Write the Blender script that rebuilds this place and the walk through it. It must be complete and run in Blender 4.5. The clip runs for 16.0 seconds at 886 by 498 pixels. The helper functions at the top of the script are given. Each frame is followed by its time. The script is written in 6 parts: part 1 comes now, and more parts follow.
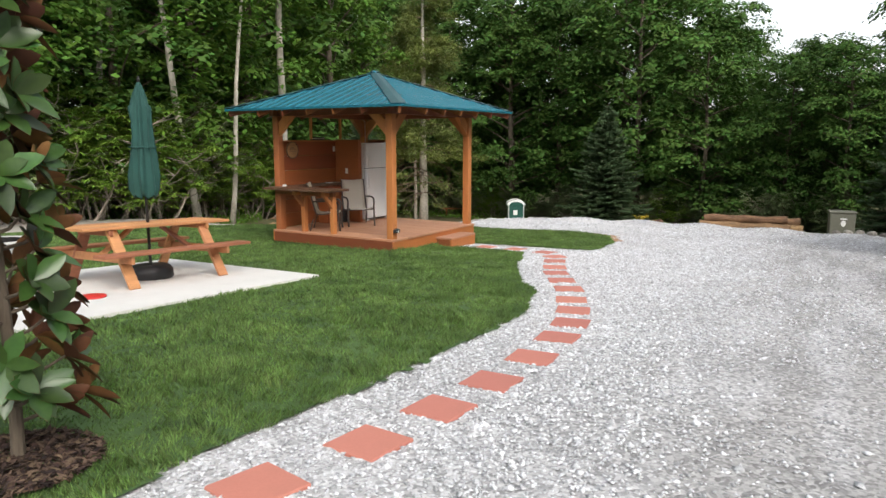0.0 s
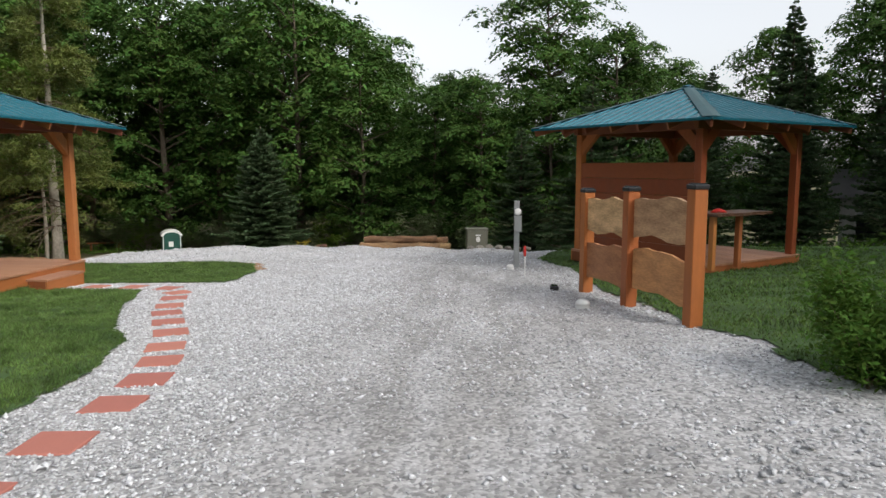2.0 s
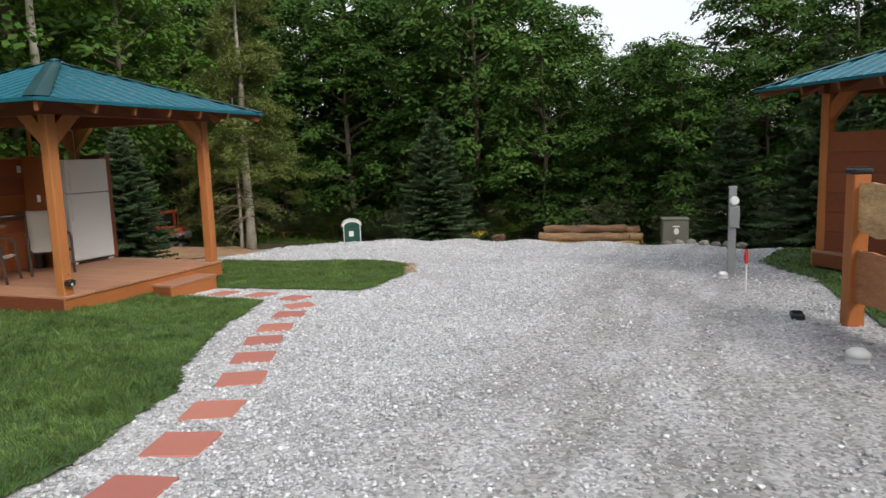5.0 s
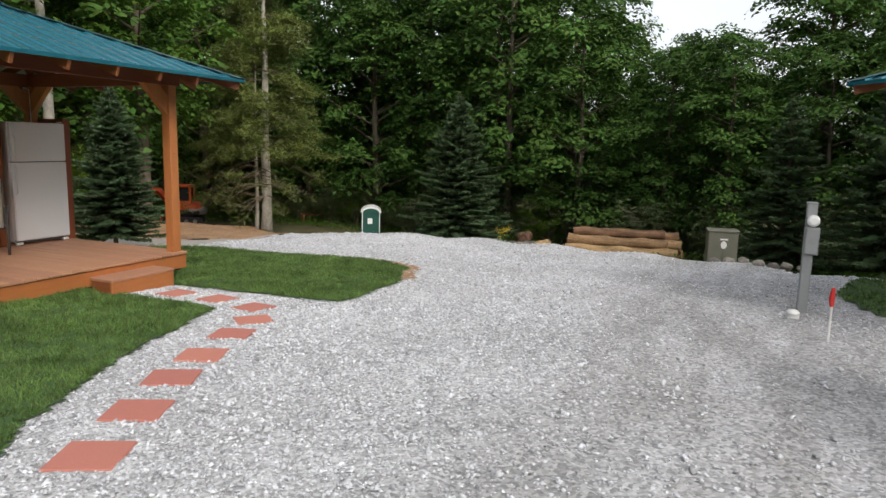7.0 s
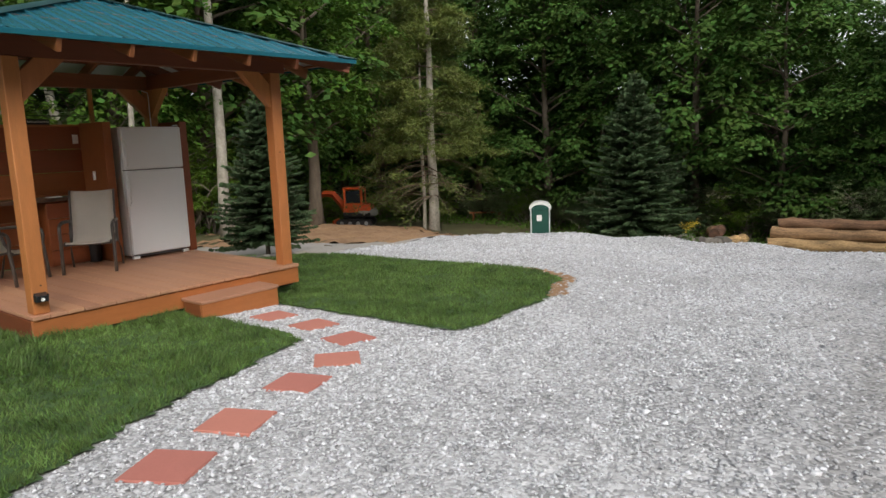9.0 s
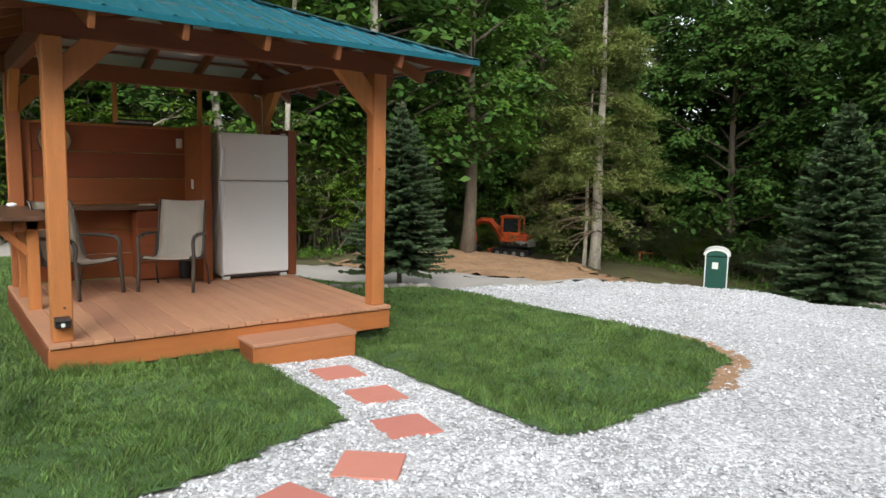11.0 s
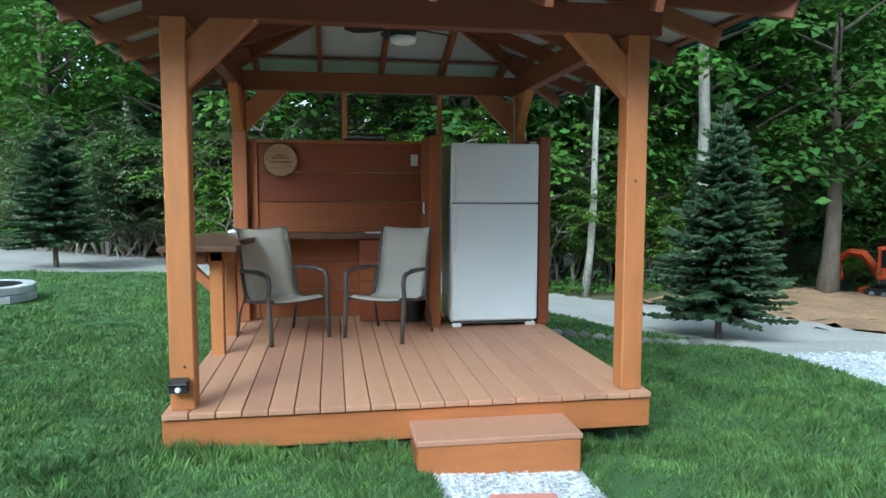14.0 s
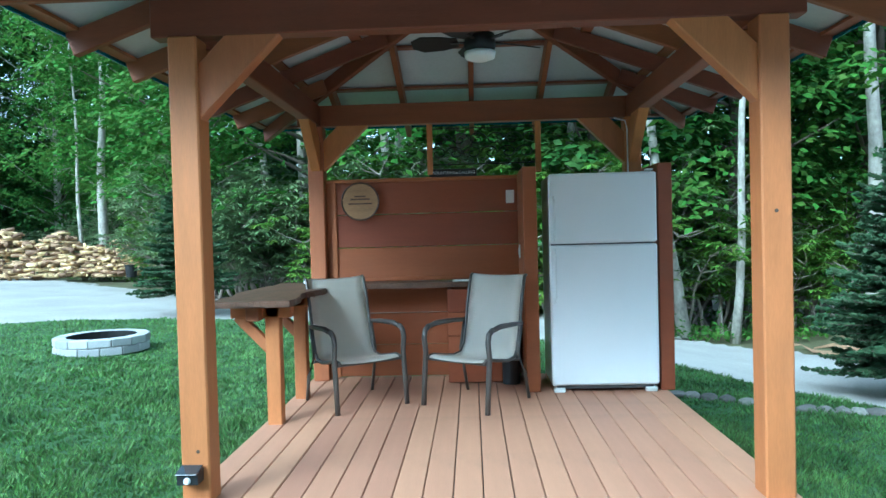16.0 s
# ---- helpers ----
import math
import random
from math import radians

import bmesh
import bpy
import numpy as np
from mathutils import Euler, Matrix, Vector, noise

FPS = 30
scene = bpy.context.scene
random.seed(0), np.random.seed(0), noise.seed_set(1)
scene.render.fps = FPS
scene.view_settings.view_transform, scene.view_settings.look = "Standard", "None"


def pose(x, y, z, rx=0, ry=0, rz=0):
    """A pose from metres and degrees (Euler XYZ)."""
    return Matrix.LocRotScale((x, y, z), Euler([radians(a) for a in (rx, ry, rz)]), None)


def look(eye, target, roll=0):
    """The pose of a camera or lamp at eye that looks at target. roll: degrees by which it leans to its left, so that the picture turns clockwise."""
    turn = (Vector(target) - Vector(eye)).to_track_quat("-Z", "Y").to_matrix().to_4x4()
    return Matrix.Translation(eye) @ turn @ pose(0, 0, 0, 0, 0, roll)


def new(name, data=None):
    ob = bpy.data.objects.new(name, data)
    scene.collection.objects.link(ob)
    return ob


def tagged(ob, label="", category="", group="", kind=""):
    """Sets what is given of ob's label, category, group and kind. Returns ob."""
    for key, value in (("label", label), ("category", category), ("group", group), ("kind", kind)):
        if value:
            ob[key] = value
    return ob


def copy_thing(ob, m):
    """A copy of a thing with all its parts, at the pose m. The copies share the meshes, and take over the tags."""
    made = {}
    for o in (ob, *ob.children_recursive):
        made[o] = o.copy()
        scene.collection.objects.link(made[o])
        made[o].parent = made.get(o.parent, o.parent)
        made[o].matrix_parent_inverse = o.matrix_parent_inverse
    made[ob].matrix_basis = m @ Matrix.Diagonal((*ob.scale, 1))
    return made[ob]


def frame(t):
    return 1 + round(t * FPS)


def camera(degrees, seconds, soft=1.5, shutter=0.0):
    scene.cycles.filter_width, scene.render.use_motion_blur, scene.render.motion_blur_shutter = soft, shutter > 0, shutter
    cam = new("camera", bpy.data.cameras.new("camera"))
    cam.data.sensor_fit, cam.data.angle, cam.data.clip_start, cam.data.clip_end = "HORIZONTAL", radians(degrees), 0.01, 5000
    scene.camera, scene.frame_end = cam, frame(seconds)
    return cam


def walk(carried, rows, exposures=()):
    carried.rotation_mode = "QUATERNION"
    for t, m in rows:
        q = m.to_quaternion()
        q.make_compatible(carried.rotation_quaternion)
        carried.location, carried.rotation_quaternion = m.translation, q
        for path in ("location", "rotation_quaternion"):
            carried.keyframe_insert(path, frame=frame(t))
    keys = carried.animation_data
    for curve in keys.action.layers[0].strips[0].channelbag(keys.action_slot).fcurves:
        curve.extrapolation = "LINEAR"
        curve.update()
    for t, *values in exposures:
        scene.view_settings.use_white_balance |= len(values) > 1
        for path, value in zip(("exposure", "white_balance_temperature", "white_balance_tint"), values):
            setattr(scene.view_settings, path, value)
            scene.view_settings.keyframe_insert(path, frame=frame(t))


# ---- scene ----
cam = camera(65.8, 16.0)
PATH = [
    (0, (-10.006, -7.193, 2.099), (-8.322, -6.16, 1.784), -0.0),
    (0.2, (-9.92, -7.251, 2.073), (-8.125, -6.428, 1.751), 0.9),
    (0.5, (-9.736, -7.329, 2.064), (-7.868, -6.677, 1.773), 0.4),
    (1, (-9.386, -7.476, 2.024), (-7.463, -7.03, 1.704), -0.9),
    (1.5, (-9.092, -7.531, 1.979), (-7.147, -7.229, 1.62), -0.9),
    (2, (-8.708, -7.609, 1.956), (-6.73, -7.43, 1.72), -0.0),
    (2.5, (-8.354, -7.709, 1.951), (-6.402, -7.308, 1.773), -0.7),
    (3, (-7.964, -7.642, 1.949), (-6.055, -7.073, 1.768), -0.8),
    (3.5, (-7.515, -7.604, 1.923), (-5.62, -6.988, 1.754), -0.1),
    (4, (-7.059, -7.565, 1.935), (-5.191, -6.889, 1.7), -1.0),
    (4.5, (-6.595, -7.472, 1.917), (-4.697, -6.91, 1.632), -0.7),
    (5, (-6.154, -7.462, 1.905), (-4.305, -6.75, 1.633), -1.9),
    (5.2, (-5.992, -7.464, 1.928), (-4.156, -6.71, 1.677), -1.9),
    (7.5, (-3.754, -6.989, 1.847), (-1.952, -6.177, 1.539), 2.4),
    (8, (-3.27, -6.891, 1.803), (-1.541, -5.923, 1.533), 0.2),
    (10.3, (-1.19, -6.019, 1.676), (0.156, -4.571, 1.378), 0.5),
    (10.5, (-1.043, -5.943, 1.673), (0.28, -4.465, 1.418), 0.9),
    (11, (-0.681, -5.707, 1.662), (0.522, -4.125, 1.431), 1.3),
    (11.5, (-0.372, -5.517, 1.674), (0.514, -3.728, 1.541), 2.1),
    (12, (-0.074, -5.22, 1.654), (0.663, -3.365, 1.542), 1.1),
    (12.5, (0.226, -4.925, 1.635), (0.895, -3.046, 1.482), -0.6),
    (13, (0.515, -4.656, 1.639), (0.976, -2.715, 1.509), -1.5),
    (13.5, (0.738, -4.359, 1.613), (1.17, -2.41, 1.487), 1.5),
    (14, (0.978, -4.069, 1.579), (1.299, -2.102, 1.413), 0.1),
    (14.5, (1.177, -3.795, 1.61), (1.317, -1.802, 1.516), -1.0),
    (15, (1.29, -3.501, 1.597), (1.428, -1.507, 1.525), 0.2),
    (15.5, (1.402, -3.299, 1.59), (1.367, -1.3, 1.53), 0.6),
    (16, (1.471, -3.195, 1.58), (1.387, -1.197, 1.537), -1.5),
]
walk(cam, [(t, look(e, g, r)) for t, e, g, r in PATH],
     exposures=[(0, 0.12, 6500, 10), (0.5, -0.05, 6500, 10), (1.5, -0.28, 6500, 10), (2, -0.28, 6500, 10), (3.5, -0.06, 6500, 10), (5, -0.27, 6500, 10), (7.5, -0.24, 6500, 10), (8, -0.36, 6500, 10), (10.5, -0.15, 6400, 9), (11.5, 0.42, 6200, 6), (12.5, 0.5, 5800, 2), (14, 0.45, 4900, -8), (14.5, 0.55, 4650, -9), (16, 0.95, 4320, -14)])

# ---- light ----
SUN_AZ, SUN_EL = 216.0, 38.0      # compass-like angle of the sun from +y towards +x, and its height
world = bpy.data.worlds.new("world")
scene.world = world
world.use_nodes = True
wn = world.node_tree.nodes
sky = wn.new("ShaderNodeTexSky")
sky.sky_type, sky.sun_disc = "NISHITA", False
sky.sun_elevation, sky.sun_rotation = radians(SUN_EL), radians(SUN_AZ)
sky.air_density, sky.dust_density, sky.ozone_density = 1.0, 3.0, 1.0
haze = wn.new("ShaderNodeHueSaturation")      # thin high cloud takes most of the blue out of the sky
haze.inputs["Saturation"].default_value, haze.inputs["Value"].default_value = 0.22, 2.0
world.node_tree.links.new(sky.outputs[0], haze.inputs["Color"])
world.node_tree.links.new(haze.outputs[0], wn["Background"].inputs["Color"])
wn["Background"].inputs["Strength"].default_value = 0.15
sun = new("sun", bpy.data.lights.new("sun", "SUN"))
sun.data.energy, sun.data.angle, sun.data.color = 1.25, radians(22), (1.0, 0.9, 0.76)
sx, sy = math.sin(radians(SUN_AZ)), math.cos(radians(SUN_AZ))
sun.matrix_world = look((sx * 30, sy * 30, 30 * math.tan(radians(SUN_EL))), (0, 0, 0))


# ---- materials ----
def material(name, base, rough=0.7, metal=0.0, vary=0.15, scale=6.0, fine=80.0, bump=0.15, stretch=(1, 1, 1), second=None, dirt=0.0, per="none", trans=0.0, spec=0.5, coords="Object", spread=None):
    """A surface with variation at two scales: broad patches and fine grain, with relief from the grain."""
    m = bpy.data.materials.new(name)
    m.use_nodes = True
    nt = m.node_tree
    b = nt.nodes["Principled BSDF"]
    b.inputs["Roughness"].default_value, b.inputs["Metallic"].default_value = rough, metal
    b.inputs["Specular IOR Level"].default_value = spec
    co = nt.nodes.new("ShaderNodeTexCoord")
    mp = nt.nodes.new("ShaderNodeMapping")
    mp.inputs["Scale"].default_value = stretch
    nt.links.new(co.outputs[coords], mp.inputs["Vector"])
    big, small = nt.nodes.new("ShaderNodeTexNoise"), nt.nodes.new("ShaderNodeTexNoise")
    for node, s, d in ((big, scale, 3), (small, fine, 5)):
        node.inputs["Scale"].default_value, node.inputs["Detail"].default_value = s, d
        nt.links.new(mp.outputs[0], node.inputs["Vector"])
    ramp = nt.nodes.new("ShaderNodeValToRGB")
    lo = [c * (1 - vary) for c in base]
    hi = [min(1, c * (1 + vary)) for c in (second or base)]
    ramp.color_ramp.elements[0].position, ramp.color_ramp.elements[1].position = 0.3, 0.7
    ramp.color_ramp.elements[0].color, ramp.color_ramp.elements[1].color = (*lo, 1), (*hi, 1)
    add = nt.nodes.new("ShaderNodeMath")
    add.operation = "MULTIPLY_ADD"
    add.inputs[1].default_value = 0.45
    nt.links.new(small.outputs["Fac"], add.inputs[0])
    half = nt.nodes.new("ShaderNodeMath")
    half.operation = "MULTIPLY"
    half.inputs[1].default_value = 0.55
    nt.links.new(big.outputs["Fac"], half.inputs[0])
    nt.links.new(half.outputs[0], add.inputs[2])
    nt.links.new(add.outputs[0], ramp.inputs["Fac"])
    last = ramp.outputs["Color"]
    if per != "none":
        if per == "object":
            src = nt.nodes.new("ShaderNodeObjectInfo").outputs["Random"]
        else:
            src = nt.nodes.new("ShaderNodeNewGeometry").outputs["Random Per Island"]
        hsv = nt.nodes.new("ShaderNodeHueSaturation")
        rng = nt.nodes.new("ShaderNodeMapRange")
        rng.inputs["To Min"].default_value, rng.inputs["To Max"].default_value = 1 - (spread or 1.6 * vary), 1 + (spread or 1.6 * vary)
        nt.links.new(src, rng.inputs["Value"])
        nt.links.new(rng.outputs[0], hsv.inputs["Value"])
        rh = nt.nodes.new("ShaderNodeMapRange")
        rh.inputs["To Min"].default_value, rh.inputs["To Max"].default_value = 0.5 - 0.06 * vary, 0.5 + 0.06 * vary
        nt.links.new(src, rh.inputs["Value"])
        nt.links.new(rh.outputs[0], hsv.inputs["Hue"])
        nt.links.new(last, hsv.inputs["Color"])
        last = hsv.outputs["Color"]
    if dirt:
        spot = nt.nodes.new("ShaderNodeTexNoise")
        spot.inputs["Scale"].default_value, spot.inputs["Detail"].default_value = scale * 0.6 + 1, 8
        nt.links.new(co.outputs[coords], spot.inputs["Vector"])
        rr = nt.nodes.new("ShaderNodeMapRange")
        rr.inputs["From Min"].default_value, rr.inputs["From Max"].default_value = 0.52, 0.75
        rr.inputs["To Max"].default_value = dirt
        nt.links.new(spot.outputs["Fac"], rr.inputs["Value"])
        mix = nt.nodes.new("ShaderNodeMix")
        mix.data_type = "RGBA"
        mix.inputs["B"].default_value = (0.09, 0.075, 0.055, 1)
        nt.links.new(rr.outputs[0], mix.inputs["Factor"])
        nt.links.new(last, mix.inputs["A"])
        last = mix.outputs["Result"]
    nt.links.new(last, b.inputs["Base Color"])
    if bump:
        bp = nt.nodes.new("ShaderNodeBump")
        bp.inputs["Strength"].default_value, bp.inputs["Distance"].default_value = bump, 0.01
        nt.links.new(add.outputs[0], bp.inputs["Height"])
        nt.links.new(bp.outputs[0], b.inputs["Normal"])
    if trans:
        tr = nt.nodes.new("ShaderNodeBsdfTranslucent")
        nt.links.new(last, tr.inputs["Color"])
        sh = nt.nodes.new("ShaderNodeMixShader")
        sh.inputs[0].default_value = trans
        nt.links.new(b.outputs[0], sh.inputs[1])
        nt.links.new(tr.outputs[0], sh.inputs[2])
        nt.links.new(sh.outputs[0], nt.nodes["Material Output"].inputs["Surface"])
    return m


CEDAR = material("stained_cedar", (0.42, 0.155, 0.046), 0.55, vary=0.14, scale=3, fine=28, bump=0.2, stretch=(6, 6, 0.8), dirt=0.12, per="object")
CEDAR_RED = material("fresh_red_cedar_stain", (0.36, 0.105, 0.03), 0.5, vary=0.14, scale=3, fine=28, bump=0.2, stretch=(6, 6, 0.8), dirt=0.1, per="object")
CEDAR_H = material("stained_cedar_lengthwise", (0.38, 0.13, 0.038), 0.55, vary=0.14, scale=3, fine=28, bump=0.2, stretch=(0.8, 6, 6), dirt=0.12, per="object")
# cedar stain darkened to paint in the shade under the roof
CEDAR_Y = material("stained_cedar_shade_darkened", (0.20, 0.06, 0.018), 0.6, vary=0.14, scale=3, fine=28, bump=0.2, stretch=(6, 0.8, 6), dirt=0.12, per="object")
# same stain for beams, with the overhang's shade put into the colour
BEAM_X = material("beam_stain_shade_darkened", (0.19, 0.056, 0.016), 0.6, vary=0.16, scale=3, fine=28, bump=0.2, stretch=(0.8, 6, 6), dirt=0.15, per="object")
DECK = material("deck_stain", (0.43, 0.22, 0.13), 0.6, vary=0.07, scale=2.5, fine=26, bump=0.25, stretch=(8, 0.7, 8), dirt=0.25, per="object")
PANEL = material("wall_stain", (0.25, 0.066, 0.018), 0.6, vary=0.1, scale=2, fine=24, bump=0.15, stretch=(0.7, 6, 6), dirt=0.15, per="object")
PICNIC = material("picnic_stain", (0.41, 0.175, 0.08), 0.6, vary=0.25, scale=2.5, fine=24, bump=0.2, stretch=(0.8, 6, 6), dirt=0.1, per="object")
SLAB = material("live_edge_slab", (0.56, 0.31, 0.13), 0.55, vary=0.35, scale=2.2, fine=14, bump=0.2, stretch=(1, 3, 5), second=(0.78, 0.50, 0.25), dirt=0.12, per="object")
SLAB_LOW = material("stained_live_edge_slab", (0.48, 0.20, 0.07), 0.55, vary=0.28, scale=2.2, fine=14, bump=0.2, stretch=(1, 3, 5), second=(0.58, 0.28, 0.11), dirt=0.18, per="object")
COUNTER = material("dark_counter_wood", (0.075, 0.035, 0.018), 0.45, vary=0.4, scale=3, fine=24, bump=0.25, stretch=(3, 1, 3), second=(0.115, 0.06, 0.035))
BARK_EDGE = material("bark_edge", (0.07, 0.045, 0.03), 0.9, vary=0.4, scale=8, fine=40, bump=0.6)
# flashing tone lightened for patina and for the sky's reflection on it
HIP = material("teal_flashing_patina_sheen", (0.10, 0.24, 0.26), 0.35, metal=0.3, vary=0.2, scale=3, fine=30, bump=0.03, dirt=0.12)
ROOF = material("teal_metal_roof", (0.02, 0.155, 0.205), 0.26, metal=0.35, vary=0.12, scale=0.8, fine=30, bump=0.02, dirt=0.06)
ROOF_UNDER = material("galvanised_underside", (0.5, 0.52, 0.51), 0.5, metal=0.0, vary=0.1, scale=2, fine=40, bump=0.02)
WHITE_APPL = material("white_enamel", (0.8, 0.8, 0.79), 0.35, vary=0.02, scale=2, fine=260, bump=0.05)
SEAL = material("dark_gasket", (0.08, 0.08, 0.08), 0.6, vary=0.1)
PLASTIC_W = material("white_plastic", (0.78, 0.78, 0.76), 0.4, vary=0.05, bump=0.02)
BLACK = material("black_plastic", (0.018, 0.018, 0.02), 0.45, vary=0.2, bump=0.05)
IRON = material("black_iron", (0.015, 0.014, 0.013), 0.5, metal=0.3, vary=0.3, bump=0.1)
FRAME = material("bronze_frame", (0.095, 0.08, 0.07), 0.4, metal=0.35, vary=0.15, bump=0.05)
SLING = material("sling_fabric", (0.76, 0.71, 0.62), 0.8, vary=0.08, scale=3, fine=350, bump=0.25)
YELLOW = material("yellow_flower", (0.62, 0.46, 0.03), 0.6, vary=0.2, bump=0.05)
TERRA = material("terracotta_paver", (0.49, 0.185, 0.14), 0.85, vary=0.06, scale=3, fine=60, bump=0.25, dirt=0.12, per="object")
CONCRETE = material("concrete", (0.66, 0.65, 0.62), 0.85, vary=0.08, scale=1.2, fine=60, bump=0.15, dirt=0.1)
STONE = material("crushed_stone", (0.60, 0.61, 0.63), 0.9, vary=0.25, scale=12, fine=90, bump=0.3, per="island")
GRAVEL = material("gravel_bed", (0.47, 0.47, 0.475), 0.95, vary=0.16, scale=0.7, fine=30, bump=0.8, second=(0.64, 0.64, 0.65), dirt=0.14, coords="Object")
ROADM = material("packed_road", (0.37, 0.345, 0.31), 0.95, vary=0.22, scale=0.6, fine=20, bump=0.4)
LAWN = material("lawn_soil", (0.05, 0.1, 0.026), 0.95, vary=0.3, scale=1.5, fine=40, bump=0.6)
BLADE = material("grass_blade", (0.07, 0.138, 0.028), 0.65, vary=0.3, scale=2.2, fine=3, bump=0, per="island", spread=0.62, trans=0.25, second=(0.13, 0.205, 0.048))
SOIL = material("forest_floor", (0.11, 0.065, 0.035), 0.95, vary=0.4, scale=0.7, fine=14, bump=0.8, second=(0.09, 0.10, 0.035))
DIRT = material("bare_clay", (0.26, 0.145, 0.075), 0.95, vary=0.25, scale=0.8, fine=12, bump=0.8, second=(0.36, 0.22, 0.12))
MULCH = material("bark_mulch", (0.07, 0.042, 0.03), 0.95, vary=0.5, scale=10, fine=50, bump=1.0, per="island")
LEAF_A = material("maple_leaf", (0.066, 0.15, 0.02), 0.6, vary=0.3, scale=0.35, fine=2, bump=0, per="island", trans=0.35, second=(0.105, 0.195, 0.03), spec=0.15, spread=0.2)
LEAF_Y = material("beech_sapling_leaf", (0.11, 0.20, 0.026), 0.55, vary=0.3, scale=0.6, fine=3, bump=0, per="island", trans=0.35, second=(0.17, 0.27, 0.04), spec=0.2, spread=0.25)
LEAF_B = material("oak_leaf", (0.038, 0.092, 0.018), 0.6, vary=0.35, scale=0.35, fine=2, bump=0, per="island", trans=0.22, second=(0.075, 0.145, 0.028), spec=0.15, spread=0.2)
LEAF_C = material("rhododendron_leaf", (0.105, 0.165, 0.055), 0.45, vary=0.35, scale=0.8, fine=3, bump=0, per="island", trans=0.2, second=(0.20, 0.26, 0.11), spread=0.2)
LEAF_M = material("magnolia_leaf", (0.026, 0.075, 0.018), 0.36, vary=0.3, scale=3, fine=20, bump=0.05, per="island", trans=0.1, second=(0.05, 0.10, 0.02))
LEAF_MB = material("magnolia_underside", (0.15, 0.062, 0.022), 0.7, vary=0.35, scale=3, fine=20, bump=0.1, per="island")
NEEDLE = material("spruce_needle", (0.036, 0.07, 0.028), 0.75, vary=0.35, scale=1, fine=4, bump=0, per="island", trans=0.15, second=(0.09, 0.14, 0.065), spec=0.2, spread=0.2)
NEEDLE_P = material("pine_needle", (0.08, 0.125, 0.02), 0.6, vary=0.35, scale=0.5, fine=4, bump=0, per="island", trans=0.2, second=(0.14, 0.17, 0.035), spread=0.2)
BARK = material("grey_bark", (0.12, 0.095, 0.07), 0.95, vary=0.35, scale=5, fine=22, bump=1.0, stretch=(2, 2, 0.5))
BARK_P = material("pale_bark", (0.34, 0.31, 0.26), 0.9, vary=0.45, scale=3, fine=16, bump=0.6, stretch=(1, 1, 0.6), dirt=0.3)
TWIG = material("dead_twig", (0.15, 0.115, 0.075), 0.9, vary=0.3, scale=6, fine=20, bump=0.3)
STEM = material("pale_stem", (0.26, 0.22, 0.18), 0.9, vary=0.3, scale=6, fine=20, bump=0.3)
ORANGE = material("excavator_orange", (0.62, 0.09, 0.02), 0.4, vary=0.1, scale=3, fine=30, bump=0.03, dirt=0.15)
GREY_METAL = material("grey_metal", (0.30, 0.31, 0.31), 0.5, metal=0.3, vary=0.1, scale=3, fine=40, bump=0.05, dirt=0.12)
BOX_GREEN = material("olive_enclosure", (0.15, 0.15, 0.115), 0.6, vary=0.12, scale=3, fine=40, bump=0.05, dirt=0.2)
TOILET_G = material("green_polyethylene", (0.012, 0.075, 0.055), 0.45, vary=0.12, scale=3, fine=40, bump=0.03)
CANVAS = material("green_canvas", (0.012, 0.06, 0.05), 0.85, vary=0.25, scale=4, fine=90, bump=0.2)
RED = material("red_plastic", (0.55, 0.03, 0.025), 0.45, vary=0.1, bump=0.02)
LOGM = material("peeled_log", (0.13, 0.075, 0.04), 0.85, vary=0.4, scale=2, fine=16, bump=0.6, stretch=(4, 0.6, 4), second=(0.36, 0.22, 0.11), dirt=0.35, per="object")
FIREWOOD = material("split_firewood", (0.40, 0.24, 0.12), 0.9, vary=0.35, scale=2, fine=14, bump=0.4, per="island", second=(0.52, 0.36, 0.2))
SIDING = material("white_siding", (0.62, 0.62, 0.58), 0.7, vary=0.08, scale=1, fine=20, bump=0.05, dirt=0.15)
SHINGLE = material("grey_shingle", (0.14, 0.14, 0.14), 0.9, vary=0.2, scale=2, fine=20, bump=0.4)
ROCK = material("field_stone", (0.22, 0.20, 0.17), 0.9, vary=0.3, scale=4, fine=30, bump=0.6, per="object", dirt=0.3)
BLOCK = material("retaining_block", (0.42, 0.41, 0.40), 0.9, vary=0.15, scale=5, fine=50, bump=0.5, per="object")
ASH = material("ash", (0.03, 0.03, 0.03), 1.0, vary=0.5, scale=9, fine=50, bump=0.8)
WICKER = material("barrel_lid_wood", (0.34, 0.19, 0.08), 0.6, vary=0.3, scale=3, fine=30, bump=0.2, stretch=(1, 1, 5))
GLASS = bpy.data.materials.new("tinted_glass")
GLASS.use_nodes = True
gb = GLASS.node_tree.nodes["Principled BSDF"]
gb.inputs["Base Color"].default_value, gb.inputs["Roughness"].default_value = (0.02, 0.025, 0.03, 1), 0.05


# deep forest shade put into the backdrop's base colour
WOODS = material("far_woods_shade", (0.014, 0.028, 0.01), 1.0, vary=0.6, scale=0.4, fine=3, bump=0.0, spec=0.0)

